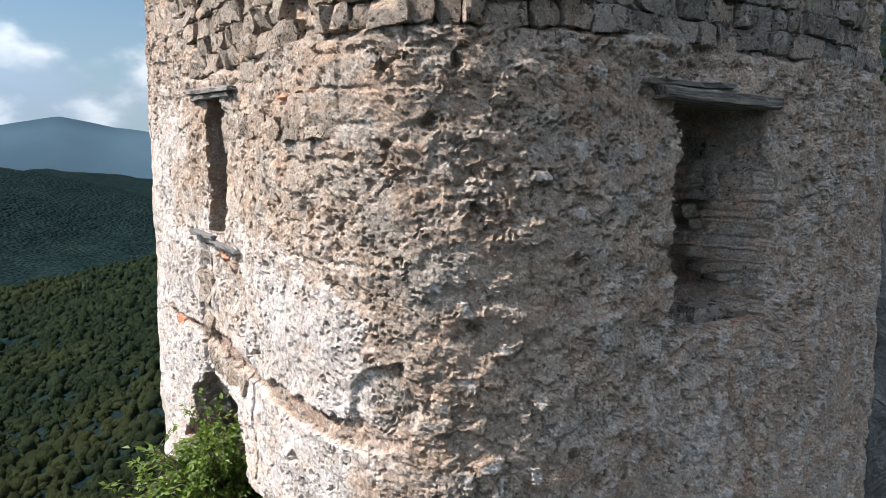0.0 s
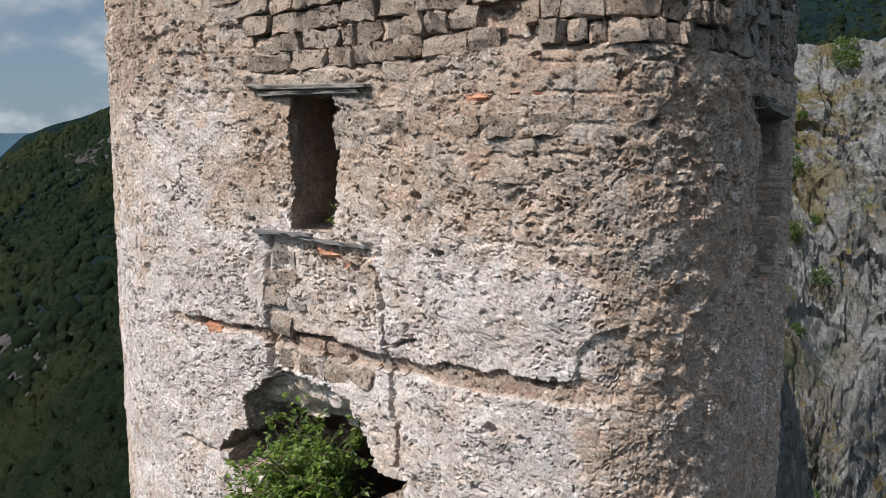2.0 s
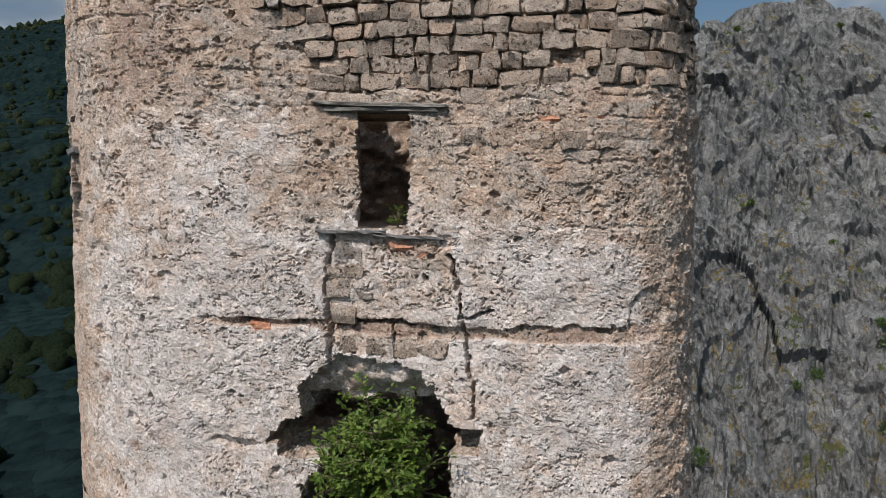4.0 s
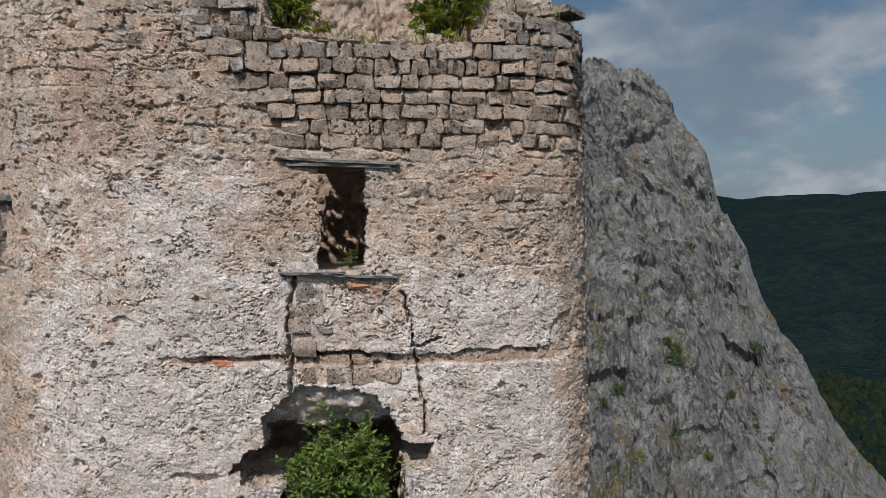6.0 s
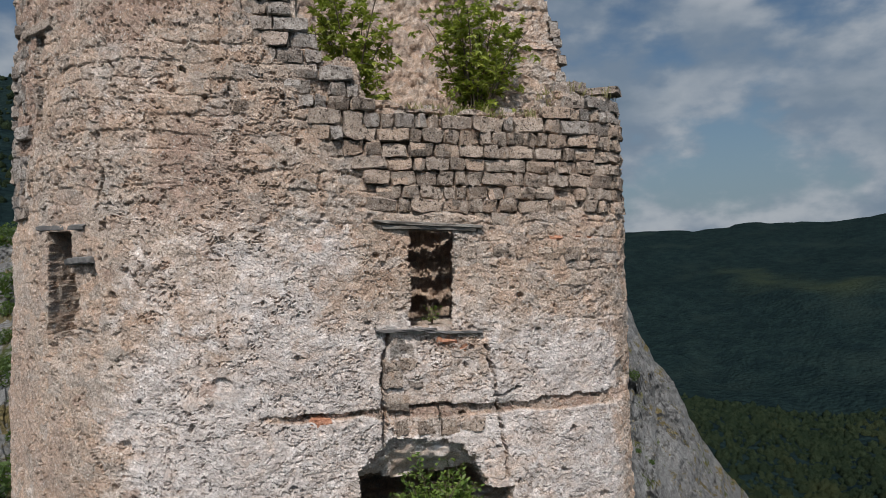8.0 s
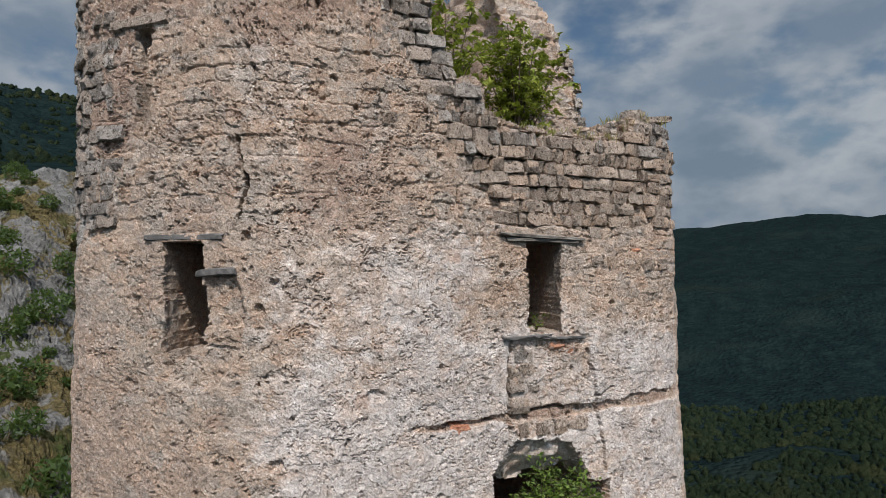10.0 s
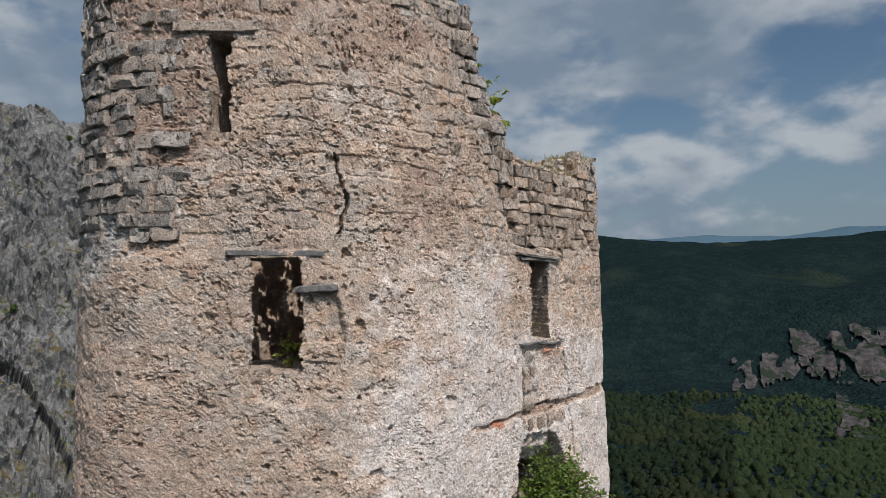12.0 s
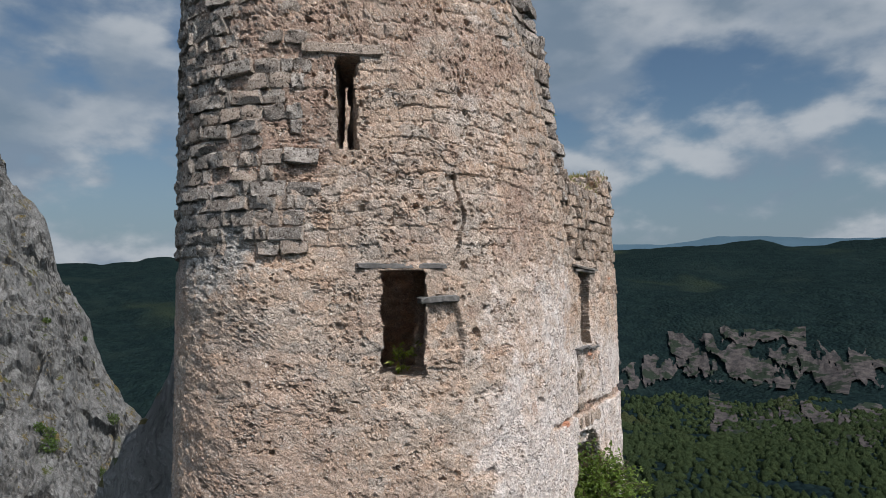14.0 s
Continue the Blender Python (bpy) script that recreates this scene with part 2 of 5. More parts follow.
def stone_material(name, light, dark, warm):
    """Pitted tufa blocks, each a little different."""
    m, n = material(name)
    at = n.put("ShaderNodeTexCoord").outputs["Object"]
    info = n.put("ShaderNodeObjectInfo")
    isle = n.put("ShaderNodeNewGeometry").outputs["Random Per Island"]
    pick = n.math("FRACT", n.math("ADD", info.outputs["Random"], isle))
    other = n.math("FRACT", n.math("MULTIPLY", pick, 7.31))
    shift = n.put("ShaderNodeVectorMath", {0: at, 1: n.put("ShaderNodeCombineXYZ", {0: n.math("MULTIPLY", pick, 37.0), 1: n.math("MULTIPLY", pick, 11.0), 2: pick})}, operation="ADD").outputs[0]
    mid, fine = n.noise(shift, 9.0, 7, 0.7), n.noise(shift, 48.0, 5, 0.72)
    color = n.mix(n.ramp(mid, 0.36, 0.64), dark, light)
    color = n.mix(n.math("MULTIPLY", n.ramp(pick, 0.35, 0.9), 0.8), color, warm)
    color = n.mix(n.math("MULTIPLY", n.ramp(other, 0.62, 0.95), 0.75), color, tuple(0.60 * v for v in dark))
    color = n.mix(n.math("MULTIPLY", n.ramp(fine, 0.53, 0.61), 0.5), color, (0.68, 0.63, 0.57))
    # grain hollows here and the pits below take their shade as dark colour
    color = n.mix(n.math("MULTIPLY", n.ramp(fine, 0.47, 0.40), 0.55), color, (0.15, 0.112, 0.085))
    gnaw = n.noise(shift, 19.0, 5, 0.66, 0.6)
    pit = n.math("MULTIPLY", n.ramp(gnaw, 0.44, 0.40), n.ramp(n.noise(shift, 6.0, 3), 0.36, 0.50))
    pin = n.ramp(n.noise(shift, 62.0, 2, 0.5), 0.35, 0.29)
    color = n.mix(n.math("MULTIPLY", pit, 0.9), color, (0.07, 0.052, 0.04))
    color = n.mix(n.math("MULTIPLY", pin, 0.6), color, (0.11, 0.085, 0.068))
    low = n.bump(n.math("SUBTRACT", n.math("ADD", n.math("MULTIPLY", mid, 0.075), n.math("MULTIPLY", gnaw, 0.028)), n.math("MULTIPLY", pit, 0.03)), 1.0, 1.0)
    finish(n, color, 0.93, n.bump(n.math("MULTIPLY", fine, 0.022), 1.0, 1.0, low))
    return m


def wood_material():
    m, n = material("weathered_wood")
    at = n.put("ShaderNodeTexCoord").outputs["Object"]
    grain = n.noise(n.stretch(at, (3.0, 60.0, 60.0)), 1.0, 6, 0.65)
    color = n.mix(n.ramp(grain, 0.35, 0.68), (0.07, 0.058, 0.048), (0.27, 0.25, 0.22))
    finish(n, color, 0.85, n.bump(grain, 0.012, 0.9))
    return m


def slate_material():
    m, n = material("dark_slate")
    at = n.put("ShaderNodeTexCoord").outputs["Object"]
    grain = n.noise(at, 18.0, 5, 0.6)
    finish(n, n.mix(grain, (0.07, 0.065, 0.06), (0.19, 0.18, 0.17)), 0.8, n.bump(grain, 0.02, 0.8))
    return m


def leaf_material(name, dark, light):
    m, n = material(name)
    isle = n.put("ShaderNodeNewGeometry").outputs["Random Per Island"]
    color = n.mix(isle, dark, light)
    bsdf = n.put("ShaderNodeBsdfPrincipled", {"Base Color": color, "Roughness": 0.5, "Specular IOR Level": 0.35})
    glow = n.put("ShaderNodeBsdfTranslucent", {"Color": n.mix(0.5, color, (0.30, 0.42, 0.05))})
    n.put("ShaderNodeOutputMaterial", {"Surface": n.put("ShaderNodeMixShader", {0: 0.35, 1: bsdf.outputs[0], 2: glow.outputs[0]})})
    return m


def bark_material():
    m, n = material("bark")
    at = n.put("ShaderNodeTexCoord").outputs["Object"]
    grain = n.noise(n.stretch(at, (40.0, 40.0, 6.0)), 1.0, 4)
    finish(n, n.mix(grain, (0.06, 0.045, 0.03), (0.17, 0.13, 0.09)), 0.9, n.bump(grain, 0.01))
    return m


def ground_material():
    """Woods on gentle ground, pale limestone where it is steep, and dry grass between."""
    m, n = material("wooded_ground")
    at = n.put("ShaderNodeTexCoord").outputs["Object"]
    geo = n.put("ShaderNodeNewGeometry")
    up = n.put("ShaderNodeSeparateXYZ", {0: geo.outputs["True Normal"]}).outputs[2]
    crowns = n.voronoi(at, 0.16)
    clumps, broad, huge = n.noise(at, 0.05, 5, 0.6), n.noise(at, 0.009, 4), n.noise(at, 0.0021, 3)
    # wood tones shifted to blue: distance haze put into the base colour
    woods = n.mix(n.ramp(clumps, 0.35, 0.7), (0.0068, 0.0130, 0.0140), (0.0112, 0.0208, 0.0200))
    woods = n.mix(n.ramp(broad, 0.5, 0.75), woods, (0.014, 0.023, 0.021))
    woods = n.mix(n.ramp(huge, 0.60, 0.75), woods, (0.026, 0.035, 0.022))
    rock = n.mix(n.noise(at, 0.06, 6, 0.65), (0.12, 0.115, 0.105), (0.42, 0.40, 0.37))
    bare = n.math("ADD", up, n.math("MULTIPLY", n.math("SUBTRACT", n.noise(at, 0.018, 5, 0.6), 0.5), 0.5))
    color = n.mix(n.ramp(bare, 0.66, 0.56), woods, rock)
    height = n.math("SUBTRACT", n.math("MULTIPLY", clumps, 6.0), n.math("MULTIPLY", crowns, 4.0))
    finish(n, color, 1.0, n.bump(height, 1.0, 0.9), Specular_IOR_Level=0.0)
    return m


def far_material():
    m, n = material("far_mountains")
    at = n.put("ShaderNodeTexCoord").outputs["Object"]
    # blue base colours stand in for the haze of distance
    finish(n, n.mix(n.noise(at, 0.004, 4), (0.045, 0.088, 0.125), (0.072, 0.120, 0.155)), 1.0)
    return m


def crag_material():
    """Grey limestone in steep beds with dry grass on its ledges."""
    m, n = material("grey_limestone")
    at = n.put("ShaderNodeTexCoord").outputs["Object"]
    geo = n.put("ShaderNodeNewGeometry")
    up = n.put("ShaderNodeSeparateXYZ", {0: geo.outputs["Normal"]}).outputs[2]
    bent = n.put("ShaderNodeVectorMath", {0: at, 1: n.put("ShaderNodeVectorMath", {0: n.put("ShaderNodeTexNoise", {"Vector": at, "Scale": 0.5, "Detail": 5.0}).outputs[1], "Scale": 2.2}, operation="SCALE").outputs[0]}, operation="ADD").outputs[0]
    tilted = n.put("ShaderNodeMapping", {"Vector": bent, "Rotation": (0.35, 0.65, 0.3), "Scale": (1.0, 1.0, 0.42)}).outputs[0]
    mid, fine, broad = n.noise(tilted, 0.7, 7, 0.68), n.noise(bent, 3.2, 6, 0.68), n.noise(at, 0.11, 4, 0.6)
    color = n.mix(n.ramp(mid, 0.34, 0.66), (0.145, 0.143, 0.137), (0.262, 0.257, 0.248))
    color = n.mix(n.math("MULTIPLY", n.ramp(broad, 0.46, 0.62), 0.5), color, (0.285, 0.28, 0.268))
    color = n.mix(n.math("MULTIPLY", n.ramp(fine, 0.54, 0.64), 0.6), color, (0.38, 0.37, 0.357))
    color = n.mix(n.math("MULTIPLY", n.ramp(fine, 0.45, 0.36), 0.55), color, (0.10, 0.097, 0.092))
    flat = n.math("ADD", up, n.math("MULTIPLY", n.math("SUBTRACT", fine, 0.5), 0.5))
    turf = n.math("MULTIPLY", n.ramp(flat, 0.42, 0.62), n.ramp(n.noise(tilted, 0.26, 5, 0.65), 0.52, 0.58))
    grass = n.mix(n.ramp(fine, 0.35, 0.65), (0.10, 0.082, 0.036), (0.21, 0.165, 0.080))
    grass = n.mix(n.ramp(n.noise(at, 0.22, 4), 0.48, 0.62), grass, (0.070, 0.088, 0.028))
    pale = n.put("ShaderNodeAttribute", attribute_name="pale").outputs["Fac"]
    color = n.mix(n.math("MULTIPLY", pale, 0.25), color, n.mix(mid, (0.17, 0.16, 0.145), (0.40, 0.38, 0.35)))
    turf = n.math("MAXIMUM", turf, n.math("MULTIPLY", pale, n.ramp(n.noise(at, 0.16, 5, 0.65), 0.50, 0.56)))
    color = n.mix(turf, color, grass)
    # crevices between the beds, with shade painted into them as a darker tone
    crack = n.ramp(n.voronoi(tilted, 0.75, "DISTANCE_TO_EDGE"), 0.0, 0.06)
    color = n.mix(n.math("MULTIPLY", n.math("SUBTRACT", 1.0, crack), 0.35), color, (0.06, 0.057, 0.053))
    low = n.bump(n.math("ADD", n.math("MULTIPLY", mid, 1.1), n.math("MULTIPLY", crack, 0.15)), 1.0, 0.7)
    finish(n, color, 1.0, n.bump(n.math("MULTIPLY", fine, 0.45), 1.0, 0.9, low), Specular_IOR_Level=0.05)
    return m


MASONRY = masonry_material()
TUFA = stone_material("tufa_block", (0.60, 0.48, 0.385), (0.38, 0.295, 0.232), (0.56, 0.395, 0.285))
LICHEN = stone_material("lichen_block", (0.54, 0.478, 0.424), (0.315, 0.272, 0.238), (0.53, 0.41, 0.325))
WOOD, SLATE, BARK = wood_material(), slate_material(), bark_material()
LEAF = leaf_material("hazel_leaf", (0.055, 0.10, 0.015), (0.17, 0.24, 0.045))
BRIGHT_LEAF = leaf_material("young_maple_leaf", (0.12, 0.160, 0.018), (0.35, 0.37, 0.065))
TREE_LEAF = leaf_material("woods_leaf", (0.022, 0.042, 0.012), (0.075, 0.115, 0.03))
GROUND, FAR, CRAG = ground_material(), far_material(), crag_material()


def mesh_of(name, verts, faces, mat, smooth=True, masks=None, crease=0):
    """A mesh from arrays; quads may repeat their last corner to be triangles."""
    me = bpy.data.meshes.new(name)
    verts = np.asarray(verts, np.float32)
    if isinstance(faces, np.ndarray):
        me.vertices.add(len(verts))
        me.vertices.foreach_set("co", verts.ravel())
        k = faces.shape[1]
        me.loops.add(faces.size)
        me.loops.foreach_set("vertex_index", faces.ravel().astype(np.int32))
        me.polygons.add(len(faces))
        me.polygons.foreach_set("loop_start", np.arange(0, faces.size, k, dtype=np.int32))
        me.polygons.foreach_set("loop_total", np.full(len(faces), k, np.int32))
        me.update(calc_edges=True)
    else:
        me.from_pydata(verts.tolist(), [], faces)
    for key, value in (masks or {}).items():
        me.attributes.new(key, "FLOAT", "POINT").data.foreach_set("value", np.asarray(value, np.float32))
    me.polygons.foreach_set("use_smooth", np.full(len(me.polygons), smooth))
    me.materials.append(mat)
    me.validate()
    if crease:
        me.set_sharp_from_angle(angle=radians(crease))
    return me


def part(name, me, parent, label=""):
    ob = new(name, me)
    ob.parent = parent
    return tagged(ob, label)


# ---------------------------------------------------------------- the tower's plan
# Outline at the height of the windows, from the blunt corner along the sunny face.
OUTLINE = np.array([(0.00, 4.27), (-0.62, 4.46), (-1.12, 5.00), (-1.78, 6.00), (-2.57, 7.17), (-3.24, 8.04), (-3.83, 9.01), (-4.15, 9.96),
                    (-4.15, 10.88), (-3.85, 11.93), (-3.24, 13.11), (-2.09, 13.70), (-0.39, 13.50), (1.47, 13.21), (3.30, 12.30), (4.70, 10.90),
                    (5.30, 9.30), (5.02, 7.75), (4.22, 6.85), (3.34, 6.03), (1.91, 5.13), (0.90, 4.48)])
BATTER, THICK = 0.014, 1.35


def outline(points, per=60):
    rows, count = [], len(points)
    f = np.linspace(0, 1, per, endpoint=False)[:, None]
    for i in range(count):
        a, b, c, d = (points[(i + k) % count] for k in (-1, 0, 1, 2))
        rows.append(0.5 * (2 * b + (c - a) * f + (2 * a - 5 * b + 4 * c - d) * f ** 2 + (3 * b - a - 3 * c + d) * f ** 3))
    q = np.vstack(rows)
    for _ in range(30):
        q = (np.roll(q, 1, 0) + np.roll(q, -1, 0) + 2 * q) / 4
    return q


RING = outline(OUTLINE)
ALONG = np.r_[0, np.cumsum(np.linalg.norm(np.roll(RING, -1, 0) - RING, axis=1))]
ROUND = ALONG[-1]
_t = np.roll(RING, -6, 0) - np.roll(RING, 6, 0)
_t /= np.linalg.norm(_t, axis=1)[:, None]
OUTWARD = np.c_[-_t[:, 1], _t[:, 0]]
if (OUTWARD * (RING - RING.mean(0))).sum() < 0:
    OUTWARD = -OUTWARD


def on_wall(s, z, d=0.0):
    """The place at s along the wall, height z, d proud of its face; and the outward way there."""
    s, z = np.broadcast_arrays(np.asarray(s, float), np.asarray(z, float))
    i = np.interp(s % ROUND, ALONG, np.arange(len(ALONG)))
    pick = lambda a: np.interp(i, np.arange(len(ALONG)), np.r_[a, a[:1]])
    nx, ny = pick(OUTWARD[:, 0]), pick(OUTWARD[:, 1])
    out = d - BATTER * (z - 12)
    return np.stack([pick(RING[:, 0]) + nx * out, pick(RING[:, 1]) + ny * out, z + 0 * nx], -1), np.stack([nx, ny, 0 * nx], -1)


def wall_top(s):
    """The broken top of the wall: a breach over the sunny face, high elsewhere."""
    s = (np.asarray(s, float) + 10) % ROUND - 10
    return np.interp(s, [-4.2, -3.6, -3.3, -3.0, -2.7, -2.6, -2.4, 1.45, 1.55, 3.5, 3.9, 4.3, 4.4, 4.95, 5.02, 5.2, 5.25, 5.6, 5.9, 6.6, 8.0],
                     [18.5, 17.8, 17.3, 16.6, 15.9, 15.2, 14.55, 14.60, 14.22, 14.18, 14.25, 14.32, 14.78, 14.85, 15.1, 15.4, 16.1, 16.3, 16.75, 17.6, 18.5])


# Openings: s from, s to, z from, z to (before their edges crumble).
OPENINGS = [(3.12, 3.73, 11.22, 12.58), (8.28, 8.87, 11.16, 12.59), (9.15, 9.44, 14.15, 15.36), (-3.02, -1.90, 10.62, 12.40)]
BAND = 10.10      # height of the slot left by a rotted tie beam


def hollow(s, z, more=0.0):
    """True where the wall is open: windows, the hole under the window, and above the broken top."""
    row = np.floor(z / 0.17 + 0.6 * value_noise(s * 1.5, 0 * s, 3, 70))
    jag = value_noise(row * 7.7, np.floor(s * 0.8) * 3.1, 0, 73) - 0.5
    wob = 0.07 * (fbm(s * 6, z * 6, 0, 71, 4, 0.6) - 0.5) * 2 + 0.05 * jag
    gone = z > wall_top(s + 0.6 * wob) + 0.10 * (value_noise(s * 3.3, np.floor(z / 0.2) * 7, 0, 5) - 0.5) * 2
    for k, (a, b, lo, hi) in enumerate(OPENINGS):
        edge = wob * (0.9 if k != 3 else 1.6)
        gone |= (s > a + edge - more) & (s < b + edge + more) & (z > lo + 0.5 * edge) & (z < hi)
    # the hole: flat-headed, with a notch broken out to either side
    heights = [7.3, 8.1, 8.46, 8.54, 8.70, 8.84, 9.02, 9.37, 9.61, 9.72]
    course = 0.5 * z + 0.5 * (np.floor((z + 0.35 * wob) / 0.16) + 0.5) * 0.16
    one = np.interp(course, heights, [4.55, 4.51, 4.2, 4.7, 4.92, 4.80, 4.50, 4.42, 4.2, 4.02])
    two = np.interp(course, [7.3, 8.60, 8.70, 8.95, 9.03, 9.2, 9.4, 9.6, 9.72], [2.66, 2.66, 2.28, 2.32, 2.62, 2.74, 2.83, 3.06, 3.23])
    gone |= (s < one + 1.3 * wob + 0.06 * jag) & (s > two + 1.3 * wob - 0.06 * jag) & (z < 9.70 + 0.05 * np.floor(2.5 * value_noise(s * 3, 0 * s, 5, 75)) - 0.06 + 0.4 * wob) & ((z < 8.9) | (more == 0))
    return gone


def crack(s, z, line, width, seed):
    """How near a spot lies to a wandering crack along the line: 1 in it, 0 away from it."""
    ws, wz = s + 0.16 * (fbm(s * 3, z * 3, 0, seed, 5, 0.6) - 0.5), z + 0.10 * (fbm(s * 3, z * 3, 9, seed, 5, 0.6) - 0.5)
    best = np.full(s.shape, 9.0)
    for (a, b), (c, d) in zip(line, line[1:]):
        u = np.clip(((ws - a) * (c - a) + (wz - b) * (d - b)) / ((c - a) ** 2 + (d - b) ** 2), 0, 1)
        best = np.minimum(best, np.hypot(ws - a - u * (c - a), wz - b - u * (d - b)))
    return step(best, width, width * 0.3)


def relief(s, z):
    """How far the face stands proud at a spot, and how white, grey and red it is."""
    warp = 0.25 * (fbm(s * 1.3, z * 1.3, 0, 3, 3) - 0.5)
    broad = fbm(s * 0.6, z * 0.6, 0, 11, 3) - 0.5
    bend = 0.10 * (fbm(s * 6, z * 6, 0, 13, 4, 0.6) - 0.5)
    bend2 = 0.10 * (fbm(s * 6, z * 6, 5, 15, 4, 0.6) - 0.5)
    u, v = s + bend, z + bend2
    # courses of rubble
    row = v / 0.23 + 0.7 * (fbm(s * 0.5, z * 0.5, 0, 21, 2) - 0.5)
    level = np.floor(row)
    brick = u / (0.34 + 0.14 * lattice(level.astype(np.int64), 0 * level.astype(np.int64), 0 * level.astype(np.int64), 33)) + 7.3 * level
    who = lattice(np.floor(brick).astype(np.int64), level.astype(np.int64), 0 * level.astype(np.int64), 31)
    joint = np.minimum(np.minimum(brick % 1.0, 1 - brick % 1.0) * 0.40, np.minimum(row % 1.0, 1 - row % 1.0) * 0.23)
    coursed = 0.25 + 0.75 * step(z + 1.5 * warp, 12.2, 13.2) + 0.30 * step(s, 0.3, 0.8) * step(s, 3.0, 2.5) * step(z, 10.9, 11.4) * step(z, 13.0, 12.4)
    gap = np.clip(coursed, 0, 1) * step(joint, 0.024, 0.010) * step(fbm(s * 2.4, z * 2.4, 6, 53, 3), 0.42, 0.54)
    # where plaster still clings
    cling = fbm(s * 0.8, z * 0.9, 0, 41, 5, 0.6)
    white_zone = step(s + 2 * warp, 0.0, 1.0) * step(s + 5 * warp, 8.6, 6.2) * step(z + 3.0 * warp, 12.1, 10.5)
    white_zone = np.maximum(white_zone, step(np.abs(s - 5.6 + 1.5 * warp), 1.7, 0.6) * step(z, 13.4, 12.2) * 0.75)
    white_zone = np.maximum(white_zone, 0.5 * step(np.abs(s - 6.9 + 4 * warp - 0.12 * (z - 12)), 0.9, 0.2) * step(z, 9, 10))
    white_zone = np.maximum(white_zone, 0.35 * step(s, 0.3, -1.5))
    # grey of lichen high on the far flank; beyond the corner, painted shade
    lichen_shade_zone = np.maximum(step(s, 9.4, 11.4) * step(z + 2 * warp, 11.6, 13.2), 0.3 * step(s, 0.1, -1.2))
    bare = np.clip(1.1 - 1.0 * white_zone + 1.6 * (cling - 0.5), 0, 1)
    stone_zone = np.maximum(step(s, 9.0, 10.3) * step(z, 12.4, 13.1), step(z + 0.12 * (value_noise(s * 2.7, 0 * s, 1, 17) - 0.5), 12.74, 12.80) * step(s, 4.6 + 0.6 * (z - 12.8), 3.9 + 0.6 * (z - 12.8)))
    # rubble: angular stones that lean every way, and crumbly mortar between them
    calm = 1 - 0.35 * step(np.abs(s - 0.6), 2.2, 1.2) * step(z, 12.9, 12.3)
    big = facets((u + 0.4 * bend2) / 0.23, (v - 0.4 * bend) / 0.17, 54)
    small = facets((u + 0.7 * bend2) / 0.105, (v + 0.5 * bend) / 0.085, 59)
    rough = fbm(s * 8, z * 9, 0, 51, 5, 0.62) - 0.5
    lumps = fbm(s * 2.6, z * 3.2, 0, 57, 3, 0.5) - 0.5
    where = step(fbm(s * 1.4, z * 1.6, 0, 58, 3), 0.40, 0.58)
    d = 0.09 * broad + 0.035 * lumps * (0.5 + 0.5 * bare) + (0.009 + 0.011 * bare * calm) * rough
    d = d + (0.003 + 0.015 * bare * where) * calm * big + (0.003 + 0.006 * bare) * small
    grit = np.random.default_rng(s.size).normal(0, 1, s.shape)
    d = d + (0.0010 + 0.0013 * bare) * grit
    d = d + 0.026 * calm * np.clip(coursed, 0, 1) * (who - 0.5) * bare - (0.036 - 0.016 * step(s, 4.8, 5.8)) * gap * (0.10 + 0.90 * bare)
    # plaster breaks away in thin flakes whose edges throw short shadows
    flake = fbm(s * 2.0 + 1.6 * bend, z * 2.8 + 1.6 * bend2, 0, 85, 5, 0.58) * 8
    stair = np.floor(flake) + step(flake % 1.0, 0.0, 0.16)
    d = d + (0.012 - 0.008 * bare) * (stair - 4.0)
    tears = np.abs(fbm(s * 2.9, z * 5.0, 0, 81, 5, 0.60) - 0.5)
    d = d - (0.055 - 0.020 * bare) * step(tears, 0.018, 0.003) * step(fbm(s * 1.7, z * 1.7, 4, 82, 2), 0.44, 0.54)
    nicks = np.abs(fbm(s * 5.5, z * 9, 2, 83, 4, 0.60) - 0.5)
    d = d - 0.030 * step(nicks, 0.022, 0.004) * step(fbm(s * 3.1, z * 3.1, 7, 84, 2), 0.54, 0.63)
    # holes left by lost pebbles
    h1, _, w1 = cells((s + 1.5 * bend) / 0.3, (z + 1.5 * bend2) / 0.3, 91)
    d = d - 0.09 * step(h1, 0.17, 0.09) * (w1 > 0.91)
    h2, _, w2 = cells((s + bend) / 0.11, (z + bend2) / 0.10, 95)
    d = d - (0.020 + 0.018 * bare) * step(h2, 0.36, 0.16) * (w2 > 0.78) * step(fbm(s * 2.3, z * 2.3, 2, 96, 3), 0.44, 0.54)
    # the bedding behind the single blocks lies back
    d = d - (0.08 + 0.05 * step(z, 12.9, 13.1) - 0.09 * step(s, 8.0, 9.0) * step(z, 12.9, 13.1)) * stone_zone
    # strip where a rotted tie beam has taken the plaster with it, with a dark gap along its head
    head = BAND + 0.05 + 0.20 * (fbm(s * 2.2, 3.1, 0, 99, 5, 0.65) - 0.5)
    foot = BAND - 0.12 + 0.10 * step(s, 3.9, 4.6) + 0.14 * (fbm(s * 1.9, 8.1, 0, 98, 4, 0.6) - 0.5)
    reach = step(s, 0.45, 0.8) * step(s + 4 * bend, 5.9, 5.2)
    strip = step(z, foot - 0.012, foot + 0.012) * step(z, head + 0.012, head - 0.004) * reach
    slot = step(np.abs(z - head + 0.03), 0.012 + 0.05 * value_noise(s * 4.3, 1.0, 0, 96), 0.008) * reach * step(fbm(s * 3.1, 5.5, 0, 97, 4), 0.45, 0.53)
